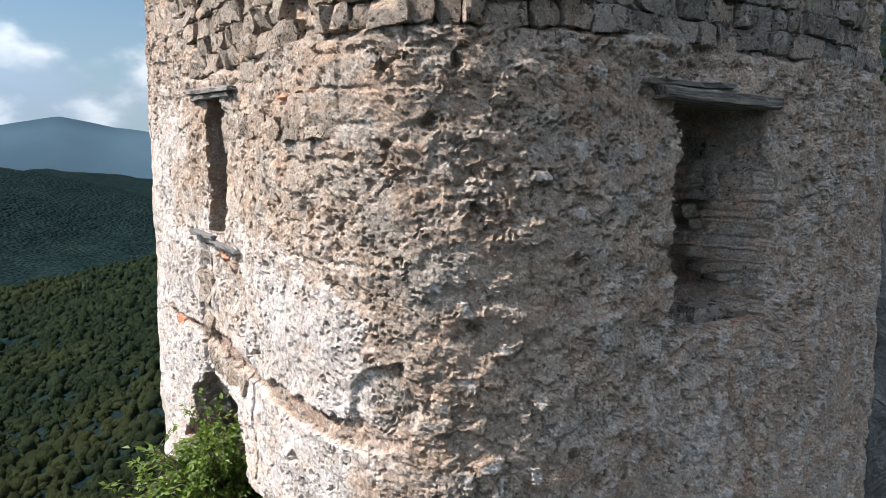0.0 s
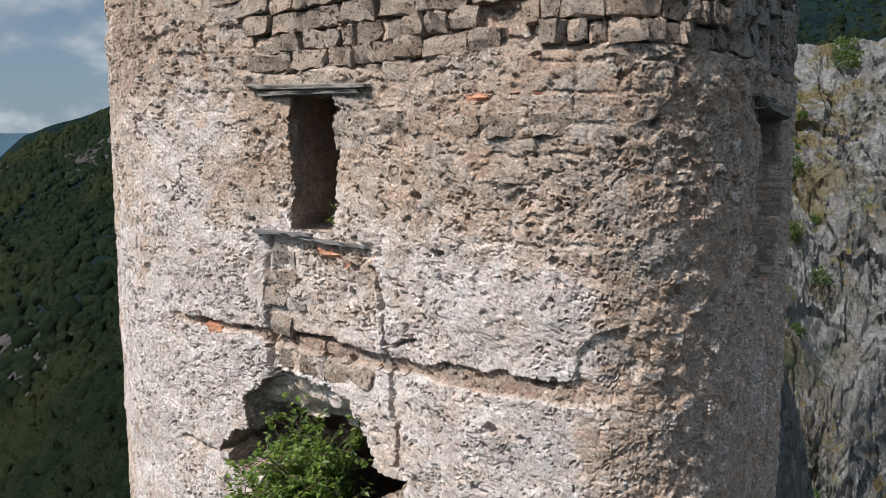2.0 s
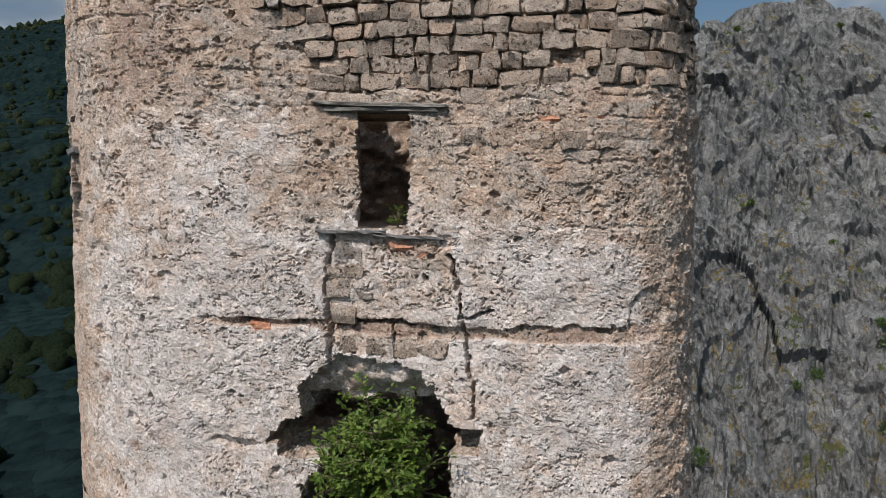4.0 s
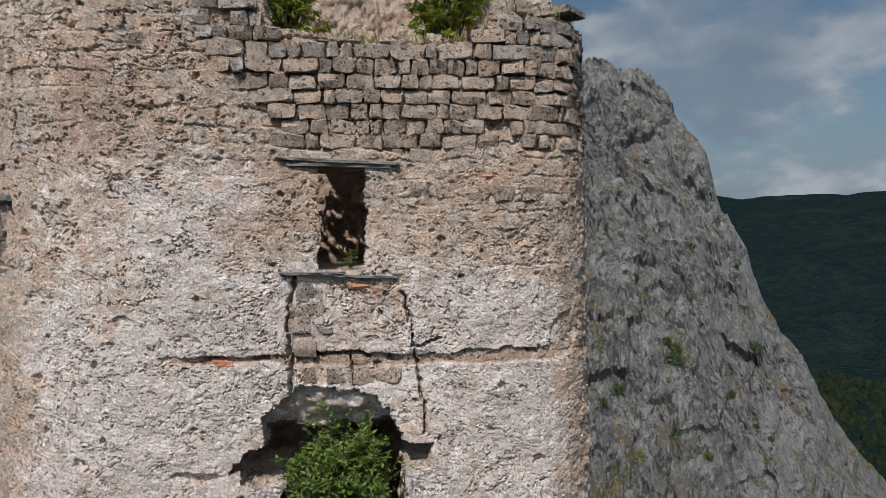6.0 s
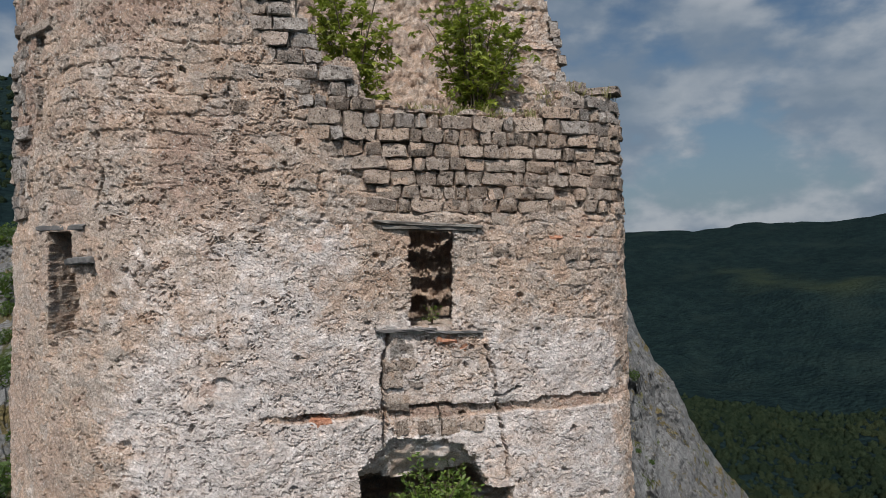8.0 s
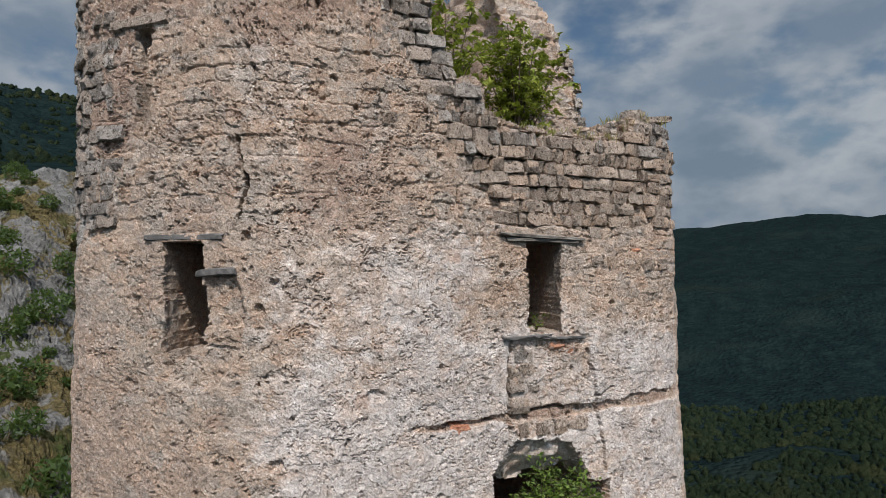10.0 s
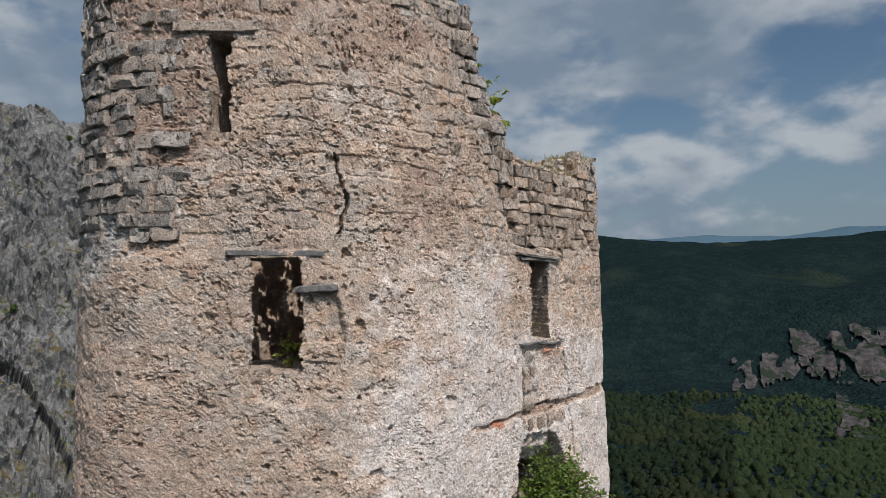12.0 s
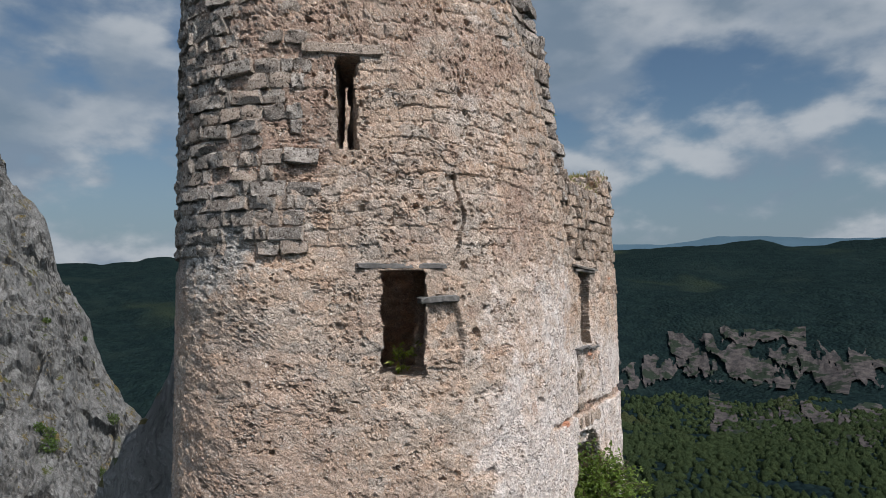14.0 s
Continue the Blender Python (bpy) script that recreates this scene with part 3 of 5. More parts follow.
    d = d - 0.05 * strip * (0.6 + 0.9 * cling) - 0.12 * slot
    cracks = np.maximum.reduce([
        crack(u, v, [(2.70, 10.97), (2.56, 10.69), (2.55, 10.35), (2.51, 10.08), (2.42, 9.68), (2.42, 9.05)], 0.028, 101),
        crack(u, v, [(4.02, 11.12), (4.13, 10.67), (4.11, 10.4), (4.09, 10.0), (4.12, 9.58)], 0.030, 103),
        crack(u, v, [(3.35, 10.1), (3.33, 9.65)], 0.02, 107), crack(u, v, [(2.56, 10.2), (2.2, 10.35)], 0.02, 108),
        crack(u, v, [(7.88, 13.86), (7.78, 13.57), (7.75, 13.2), (7.83, 12.85)], 0.024, 105)])
    d = d - 0.15 * cracks
    # plaster fallen from under the window
    patch = step(u, 2.6, 2.66) * step(u, 4.14, 4.05) * step(z, 9.7, 9.8) * step(z, 11.2, 11.1)
    d = d - 0.025 * patch + 0.03 * patch * (who - 0.5) - 0.015 * patch * gap
    torn = np.maximum(step(np.hypot((u - 8.05) / 0.30, (v - 11.65) / 0.62), 1.05, 0.85), step(np.hypot((u - 8.42) / 0.46, (v - 11.02) / 0.26), 1.05, 0.85))
    d = d - 0.07 * torn * (0.4 + 1.2 * cling) + 0.05 * torn * (who - 0.5)
    shed = step(np.hypot((u - 0.42) / 0.26, (v - 10.3) / 0.30), 1.05, 0.9)
    d = d - 0.035 * shed
    white = np.clip(white_zone * (0.75 + 1.2 * (cling - 0.42)) * (1 - 0.45 * patch) * (1 - 0.9 * strip) * (1 - 0.6 * torn), 0, 1)
    red = np.maximum(strip * (0.25 + 0.75 * step(fbm(s * 2.5, z, 0, 111, 2), 0.48, 0.60)), 0.95 * patch * step(z, 10.9, 11.0) * step(u, 3.5, 3.4) * step(u, 2.9, 3.0))
    red = np.maximum(red, 0.9 * step(np.hypot((u - 5.0) / 0.13, (v - 12.33) / 0.09), 1.2, 0.6))
    red = np.maximum(red, 0.6 * shed * step(v, 10.25, 10.1))
    chip, next_chip, w4 = cells((u + bend) / 0.19, (v + bend2) / 0.14, 123)
    shaded = step(s, 0.6, -0.4)
    d = d + 0.055 * shaded * (w4 - 0.5) * step(chip, 0.62, 0.40) - 0.035 * shaded * step(next_chip - chip, 0.14, 0.03) * step(cling, 0.40, 0.55)
    white = np.clip(white + 0.8 * shaded * step(chip, 0.34, 0.24) * (w4 > 0.88), 0, 1)
    red = np.maximum(red, 0.8 * shaded * step(chip, 0.45, 0.3) * (w4 < 0.05) * step(z, 11.6, 11.2))
    r1, _, w3 = cells(u / 0.5, v / 0.4, 121)
    red = np.maximum(red, 0.8 * step(r1, 0.26, 0.18) * (w3 > 0.94))
    brown = step(z + 2 * warp, 12.3, 13.2) * step(s + warp, 5.4, 6.6)
    brown = np.maximum(brown, 0.55 * step(s + 2 * warp, 7.4, 8.8))
    red, white = np.maximum(red, 1.0 * brown * step(cling, 0.62, 0.44)), white * (1 - 0.35 * brown)
    # single holes
    for a, b, ra, rb, deep in ((6.17, 10.60, 0.12, 0.07, 0.05), (9.39, 11.88, 0.08, 0.06, 0.06), (9.45, 10.81, 0.12, 0.035, 0.05), (7.57, 11.71, 0.09, 0.07, 0.07), (8.65, 13.23, 0.12, 0.06, 0.05), (7.91, 13.78, 0.09, 0.05, 0.06),
                               (0.87, 8.66, 0.08, 0.08, 0.08), (6.79, 8.80, 0.09, 0.07, 0.07), (7.40, 9.87, 0.06, 0.07, 0.07), (1.15, 11.61, 0.14, 0.09, 0.04), (5.30, 8.64, 0.35, 0.06, 0.09), (-0.9, 11.3, 0.07, 0.06, 0.07)):
        d = d - deep * step(np.hypot((u + 0.5 * bend - a) / ra, (v + 0.5 * bend2 - b) / rb), 1.15, 0.75)
    return d, white, np.clip(lichen_shade_zone, 0, 1), np.clip(red, 0, 1)


def sheet(s, z, inner=False, mask=True):
    """Vertices, quads and masks of one piece of wall; the rims of what is missing run back into the wall."""
    gs, gz = np.meshgrid(s, z)
    if not inner and mask:
        rng = np.random.default_rng(len(s))
        gs = gs + np.gradient(s)[None, :] * rng.uniform(-0.36, 0.36, gs.shape)
        gz = gz + np.gradient(z)[:, None] * rng.uniform(-0.36, 0.36, gs.shape)
    if inner:
        d = -THICK + 0.10 * (fbm(gs * 1.5, gz * 1.5, 5, 131, 4) - 0.5) + 0.07 * (fbm(gs * 4, gz * 7, 5, 133, 4, 0.6) - 0.5)
        one, two, own = cells(gs / 0.38 + 0.5 * np.floor(gz / 0.22), gz / 0.22, 137)
        d = d + 0.09 * (own - 0.5) - 0.07 * step(two - one, 0.16, 0.05)
        white, grey, red = 0 * gs, 0.2 * own, 0.5 * (own > 0.8)
    else:
        d, white, grey, red = relief(gs, gz)
    place, way = on_wall(gs, gz, d)
    nz, ns = gs.shape
    cs, cz = np.meshgrid((s[1:] + s[:-1]) / 2, (z[1:] + z[:-1]) / 2)
    keep = ~hollow(cs, cz, 0.36 if inner else 0.0) if mask else np.ones(cs.shape, bool)
    number = np.arange(nz * ns).reshape(nz, ns)
    a, b, c, e = number[:-1, :-1], number[:-1, 1:], number[1:, 1:], number[1:, :-1]
    quads = np.stack([a, e, c, b] if not inner else [a, b, c, e], -1)[keep]
    verts, masks = [place.reshape(-1, 3)], [np.stack([white, grey, red], -1).reshape(-1, 3)]
    faces = [quads]
    if not inner:
        # rims
        pad = np.pad(keep, 1, constant_values=True)
        edges = []
        here = pad[1:-1, 1:-1]
        for roll, (p, q) in (((1, 0), (e, c)), ((-1, 0), (b, a)), ((0, 1), (c, b)), ((0, -1), (a, e))):
            other = np.roll(np.roll(pad, -roll[0], 0), -roll[1], 1)[1:-1, 1:-1]
            hit = here & ~other
            edges.append(np.stack([p[hit], q[hit]], -1))
        edges = np.vstack(edges)
        rim = np.unique(edges)
        back = np.zeros(nz * ns, np.int64)
        base = nz * ns
        flat, out = place.reshape(-1, 3)[rim], way.reshape(-1, 3)[rim]
        sr, zr = gs.ravel()[rim], gz.ravel()[rim]
        depths = np.r_[0.0, 0.03, 0.07, np.arange(0.12, 1.46, 0.07)]
        last = rim
        for k, deep in enumerate(depths[1:], 1):
            jig = 0.16 * np.stack([fbm(sr * 4, zr * 5, deep * 5, 141 + j, 4, 0.6) - 0.5 for j in range(3)], -1) * min(1.0, deep / 0.12)
            side, rise = np.zeros(len(sr)), np.zeros(len(sr))
            ease = float(step(deep, 0.0, 0.16))
            for k0, (a0, b0, lo, hi) in enumerate(OPENINGS):
                own = (sr > a0 - 0.15) & (sr < b0 + 0.15) & (zr > lo - 0.15) & (zr < hi + 0.15)
                mid0, half0, lead = (a0 + b0) / 2, (b0 - a0) / 2, (0.30, 0.30, -0.08, -0.30)[k0] * deep
                jamb = np.minimum(np.abs(sr - a0), np.abs(sr - b0)) < np.minimum(np.abs(zr - lo), np.abs(zr - hi))
                even = np.where(jamb, np.where(sr > mid0, b0, a0) - sr, 0.0)
                side = np.where(own, ease * even + lead * np.clip((sr - mid0) / half0, -1, 1), side)
                rise = np.where(own & ~jamb, ease * (np.where(zr > (lo + hi) / 2, hi, lo) - zr), rise)
                jig = np.where(own[:, None], 0.35 * jig, jig)
            verts.append(flat - out * deep + jig + side[:, None] * np.stack([out[:, 1], -out[:, 0], 0 * sr], -1) + rise[:, None] * np.array((0.0, 0.0, 1.0)))
            masks.append(np.stack([0.1 + 0 * sr, 0.35 + 0 * sr, 0 * sr], -1))
            this = np.arange(len(rim)) + base
            base += len(rim)
            go, come = np.zeros(nz * ns, np.int64), np.zeros(nz * ns, np.int64)
            go[rim], come[rim] = last, this
            faces.append(np.stack([go[edges[:, 0]], come[edges[:, 0]], come[edges[:, 1]], go[edges[:, 1]]], -1))
            last = this
    return np.vstack(verts), np.vstack(faces), np.vstack(masks)


def joined(pieces):
    verts, faces, masks, base = [], [], [], 0
    for v, f, m in pieces:
        verts.append(v), faces.append(f + base), masks.append(m)
        base += len(v)
    return np.vstack(verts), np.vstack(faces), np.vstack(masks)


CELL = 0.017
S_FROM, S_TO, Z_FROM, Z_TO = -6.8, 13.9, 7.3, 17.0
near_s = np.r_[np.arange(S_FROM, -3.2, 0.03), np.arange(-3.2, 9.6, CELL), np.arange(9.6, S_TO, 0.024)]
near_z = np.r_[np.arange(Z_FROM, 8.4, 0.024), np.arange(8.4, 15.0, CELL), np.arange(15.0, Z_TO + 0.026, 0.026)]
far_s = np.linspace(near_s[-1] - 0.1, ROUND + S_FROM + 0.1, 110)
all_s = np.linspace(S_FROM, ROUND + S_FROM, 220)
pieces = [sheet(near_s, near_z),
          sheet(far_s, np.arange(Z_FROM, 18.6, 0.15)),
          sheet(all_s, np.arange(1.0, Z_FROM + 0.1, 0.2), mask=False),
          sheet(near_s[::6], np.arange(near_z[-1], 18.6, 0.1))]
verts, faces, masks = joined(pieces)
tower = tagged(new("ruined_tower"), "ruined round stone tower with crumbling pale plaster and a breached top", "tower")
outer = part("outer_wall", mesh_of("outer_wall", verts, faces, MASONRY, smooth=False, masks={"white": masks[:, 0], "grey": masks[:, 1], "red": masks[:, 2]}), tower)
inner_pieces = [sheet(np.arange(S_FROM, ROUND + S_FROM + 0.08, 0.08), np.arange(6.0, 18.6, 0.07), inner=True)]
verts, faces, masks = joined(inner_pieces)
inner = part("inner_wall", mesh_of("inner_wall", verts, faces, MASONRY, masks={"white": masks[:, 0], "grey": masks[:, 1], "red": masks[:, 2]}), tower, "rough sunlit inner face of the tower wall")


# ---------------------------------------------------------------- ground
AZ_KEYS = np.array([-110, -70, -33, -23, -16, -9, -1, 16, 45, 64, 85, 100, 117, 133, 152, 200, 250.0])
RADII = np.array([120, 300, 600, 1000, 1600, 2500.0])
HEIGHTS = np.array([
    (-75, -150, -170, -150, -20, 40), (-75, -150, -170, -150, -20, 20), (-75, -150, -150, -130, -3, -60), (-75, -140, -110, -125, -75, -120),
    (-70, -120, -80, -90, -115, -120), (-60, -90, -50, 34, 0, 0), (-50, -60, 0, 108, 60, 60), (-40, -40, 60, 212, 200, 200),
    (-25, 0, 100, 260, 300, 300), (-30, 10, 80, 230, 250, 250), (-50, -120, -170, -160, -30, 66), (-70, -150, -190, -170, -20, 100),
    (-75, -150, -170, -150, 20, 150), (-75, -140, -125, -150, 10, 120), (-75, -140, -140, -165, 0, 110), (-75, -150, -170, -150, -20, 40), (-75, -150, -170, -150, -20, 40)])
HUB = np.array((-6.0, 8.0))


def ground_height(x, y):
    dx, dy = x - HUB[0], y - HUB[1]
    r = np.hypot(dx, dy) + 1e-6
    az = (np.degrees(np.arctan2(dx, dy)) + 110) % 360 - 110
    rows = np.stack([np.interp(az, AZ_KEYS, HEIGHTS[:, k]) for k in range(len(RADII))], -1)
    rows = np.concatenate([np.full(r.shape, 1.0)[..., None], rows[..., :1] * 0.42, rows, rows[..., -1:] * 0.9], -1)
    keys = np.log(np.r_[9.0, 45.0, RADII, 4600.0])
    lr = np.log(np.maximum(r, 9.0))
    k = np.clip(np.searchsorted(keys, lr) - 1, 0, len(keys) - 2)
    u = np.clip((lr - keys[k]) / (keys[k + 1] - keys[k]), 0, 1)
    u = 0.5 * u + 0.5 * u * u * (3 - 2 * u)
    lo, hi = np.take_along_axis(rows, k[..., None], -1)[..., 0], np.take_along_axis(rows, k[..., None] + 1, -1)[..., 0]
    z = lo + (hi - lo) * u
    rough = np.minimum(r * 0.05, 45) * step(r, 30, 200)
    z = z + rough * (fbm(x / 260, y / 260, 0, 201, 5) - 0.5) * 1.6
    return z


az_grid = np.radians(np.r_[np.arange(-40, 160, 0.45), np.arange(160, 320.1, 2.0)])
r_grid = np.r_[0.5, np.geomspace(6, 4700, 230)]
ga, gr = np.meshgrid(az_grid, r_grid)
gx, gy = HUB[0] + gr * np.sin(ga), HUB[1] + gr * np.cos(ga)
gz = ground_height(gx, gy)
number = np.arange(gx.size).reshape(gx.shape)
quads = np.stack([number[:-1, :-1], number[1:, :-1], number[1:, 1:], number[:-1, 1:]], -1).reshape(-1, 4)[:, ::-1]
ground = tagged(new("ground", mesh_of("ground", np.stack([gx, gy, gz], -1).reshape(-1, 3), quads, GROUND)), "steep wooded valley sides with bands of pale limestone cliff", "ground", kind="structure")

# far mountains behind the valley; their blue is haze put into the colour
m_az = np.radians(np.arange(-75, 200, 0.5))
m_el = np.interp(np.degrees(m_az), [-75, -40, -33, -29, -25, -23, -18, -8, 0, 60, 85, 110, 118, 124, 131, 137, 141, 150, 165, 200], [1.5, 1.6, 2.2, 2.9, 2.1, 1.8, 1.7, 1.8, 1.0, 1.0, 0.6, 2.0, 2.3, 2.6, 2.9, 2.6, 3.2, 2.6, 2.8, 2.0])
m_z = 12 + 4650 * np.tan(np.radians(m_el)) + 14 * (fbm(m_az * 40, 0 * m_az, 0, 221, 4) - 0.5)
rows = []
for k, (rad, f) in enumerate(((4650, 1.0), (4600, 0.75), (4400, 0.3), (4200, -1.2))):
    rows.append(np.stack([HUB[0] + rad * np.sin(m_az), HUB[1] + rad * np.cos(m_az), np.where(f > 0.99, m_z, m_z * f - 40 * (1 - f))], -1))
grid = np.stack(rows)
number = np.arange(grid.shape[0] * grid.shape[1]).reshape(grid.shape[:2])
quads = np.stack([number[:-1, :-1], number[1:, :-1], number[1:, 1:], number[:-1, 1:]], -1).reshape(-1, 4)
tagged(new("backdrop", mesh_of("backdrop", grid.reshape(-1, 3), quads, FAR)), "mountain chain on the horizon, haze put into its blue colour", "mountains", kind="structure")


# ---------------------------------------------------------------- the crag
def crag_mesh():
    """A steep limestone ridge: its crest runs down from the hillside, its face leans back from the tower."""
    az = np.linspace(34, 99, 560)
    v = np.linspace(0, 1, 300)
    crest_el = np.interp(az, [34, 40, 45, 52, 60, 65, 69, 71.5, 74.3, 77.8, 79.6, 81.4, 82.5, 83.7, 86.3, 88, 89.3, 91, 94, 99], [1.0, 3.0, 5.5, 8.0, 7.8, 10.0, 12.3, 13.2, 12.2, 11.6, 10.0, 7.0, 4.6, 1.0, -4.9, -8.8, -10.3, -13.8, -18.8, -30])
    crest_el = crest_el + 1.5 * (fbm(az * 0.55, 0 * az, 0, 303, 6, 0.62) - 0.5) * step(az, 50, 60)
    far = np.interp(az, [34, 50, 60, 70, 76, 99], [90, 95, 95, 110, 128, 128])
    base = np.interp(az, [34, 50, 70, 85, 99], [24, 26, 45, 60, 75])
    eye = np.array((-9.0, 2.0, 12.0))
    ga, gv = np.meshgrid(az, v)
    top = 12 + far * np.tan(np.radians(crest_el))
    low = np.interp(ga, [34, 50, 60, 70, 99], [-3.0, -6.0, -16.0, -32.0, -32.0])
    rad = base + (far - base) * np.where(gv < 0.85, gv / 0.85, 1.0) ** 0.8 + np.maximum(gv - 0.85, 0) * 60
    lift = np.where(gv < 0.85, (gv / 0.85) ** 1.05, 1 - 0.5 * ((gv - 0.85) / 0.15) ** 2)
    z = low + (top - low) * lift
    x, y = eye[0] + rad * np.sin(np.radians(ga)), eye[1] + rad * np.cos(np.radians(ga))
    # slabs dip steeply across the face, with gullies between the ribs
    across, calm = np.radians(ga) * 95.0, 0.5 + 0.5 * step(ga, 50, 62)
    wander = 4.0 * (fbm(across / 9, z / 9, 0, 305, 4, 0.6) - 0.5)
    dip, over = 0.80 * across + 0.60 * z + wander, 0.80 * z - 0.60 * across
    rib = 1 - 2 * np.abs(fbm(dip / 11, over / 34, 0, 301, 4, 0.5) - 0.5)
    slabs = 1.7 * facets(dip / 5.0, over / 8.0, 307) + 0.75 * facets(dip / 1.7 + 0.3 * wander, over / 2.6, 308) + 0.62 * facets(dip / 0.72, over / 0.9 + wander, 309)
    lump = fbm(x / 9, y / 9, z / 11, 311, 4, 0.55) - 0.5
    split = np.abs(fbm(dip / 3.2, over / 12, 0, 315, 5, 0.58) - 0.5)
    fine = fbm(x / 1.1, y / 1.1, z / 1.3, 321, 4, 0.6) - 0.5
    amp = (1 - 0.4 * step(np.abs(gv - 0.85), 0.12, 0.0)) * calm
    shift = amp * (7.0 * (rib - 0.75) + 7.0 * lump + slabs - 0.8 * step(split, 0.03, 0.0)) + 0.9 * fine * calm
    out = np.stack([-np.sin(np.radians(ga)), -np.cos(np.radians(ga)), 0.75 + 0 * ga], -1) * 0.75
    p = np.stack([x, y, z], -1) + out * shift[..., None]
    number = np.arange(ga.size).reshape(ga.shape)
    quads = np.stack([number[:-1, :-1], number[1:, :-1], number[1:, 1:], number[:-1, 1:]], -1).reshape(-1, 4)[:, ::-1]
    return p, mesh_of("rock_crag", p.reshape(-1, 3), quads, CRAG, smooth=False, masks={"pale": step(ga, 62, 52).ravel()})


crag_points, crag_me = crag_mesh()
tagged(new("rock_crag", crag_me), "steep grey limestone crag with dry grass on its ledges", "crag", kind="structure")


# ---------------------------------------------------------------- cliffs across the valley
def cliff_material():
    m, n = material("pale_cliff")
    at = n.put("ShaderNodeTexCoord").outputs["Object"]
    streak = n.noise(n.stretch(at, (0.09, 0.09, 0.05)), 1.0, 7, 0.7)
    mid = n.noise(at, 0.035, 6, 0.65)
    color = n.mix(n.ramp(streak, 0.35, 0.65), (0.036, 0.035, 0.036), (0.086, 0.075, 0.072))
    color = n.mix(n.ramp(mid, 0.50, 0.57), color, (0.022, 0.030, 0.022))
    finish(n, color, 1.0, n.bump(streak, 4.0, 0.8), Specular_IOR_Level=0.0)
    return m


CLIFF = cliff_material()


def cliff(az_from, az_to, el_low, el_high, tilt, seed):
    """A band of bare rock that breaks out of the wooded slope, ragged at its edges."""
    az, el = np.arange(az_from, az_to, 0.05), np.arange(el_low, el_high, 0.05)
    ga, ge = np.meshgrid(az, el)
    u, v = (ga - az_from) / (az_to - az_from) * 2 - 1, (ge - el_low) / (el_high - el_low) * 2 - 1
    rise = np.tan(np.radians(ge + tilt * u))
    a = np.radians(ga)
    r = np.full(ga.shape, 2600.0)
    for rad in np.geomspace(2500, 110, 90):
        under = ground_height(HUB[0] + rad * np.sin(a), HUB[1] + rad * np.cos(a)) > 12 + rad * rise
        r = np.where(under, rad, r)
    near, past = r / 1.04, r.copy()
    for _ in range(7):
        half = (near + past) / 2
        under = ground_height(HUB[0] + half * np.sin(a), HUB[1] + half * np.cos(a)) > 12 + half * rise
        near, past = np.where(under, near, half), np.where(under, half, past)
    r = past
    smooth_r = r.copy()
    for _ in range(6):
        smooth_r[1:-1, 1:-1] = (smooth_r[1:-1, 1:-1] * 2 + smooth_r[2:, 1:-1] + smooth_r[:-2, 1:-1] + smooth_r[1:-1, 2:] + smooth_r[1:-1, :-2]) / 6
    fold = fbm(ga * 1.2, ge * 0.4, seed, 403, 4, 0.5) - 0.5
    r = smooth_r * (0.990 - 0.012 * fold)
    # buttresses of uneven height with wooded clefts between them
    head = 1.5 * fbm(ga * 0.9, 0 * ga, seed, 405, 3, 0.5) - 0.1
    foot = 0.1 - 1.6 * fbm(ga * 1.3, 0 * ga, seed + 5, 407, 3, 0.5)
    cleft = fbm(ga * 1.5 + 0.2 * ge, ge * 0.7, seed, 409, 4, 0.5)
    keep = (v < head) & (v > foot) & (cleft > 0.40) & (np.abs(u) < 0.8 + 0.4 * cleft)
    p = np.stack([HUB[0] + r * np.sin(a), HUB[1] + r * np.cos(a), 12 + r * rise], -1)
    number = np.arange(ga.size).reshape(ga.shape)
    quads = np.stack([number[:-1, :-1], number[1:, :-1], number[1:, 1:], number[:-1, 1:]], -1)[keep[:-1, :-1]][:, ::-1]
    return tagged(new("cliff", mesh_of("cliff", p.reshape(-1, 3), quads, CLIFF)), "bare pale limestone cliff band in the woods across the valley", "cliff", "cliffs across the valley", "structure")


for spec in ((133.0, 139.5, -8.6, -5.6, 0.6, 1), (137.0, 150.8, -8.4, -4.6, -0.3, 2), (141.0, 147.0, -5.4, -3.8, 0.0, 3), (149.5, 158.0, -8.4, -5.0, 0.0, 4),
             (140.0, 158.0, -12.8, -9.0, -0.6, 5), (-11.5, -5.5, -18.0, -11.5, 0.0, 7), (-6.5, -3.5, -1.5, 1.6, 0.5, 8)):
    cliff(*spec)


# ---------------------------------------------------------------- woods
def lump(subdivisions):
    bm = bmesh.new()
    bmesh.ops.create_icosphere(bm, subdivisions=subdivisions, radius=1.0)
    v = np.array([x.co[:] for x in bm.verts])
    f = np.array([[x.index for x in y.verts] for y in bm.faces])
    bm.free()
    return v, f


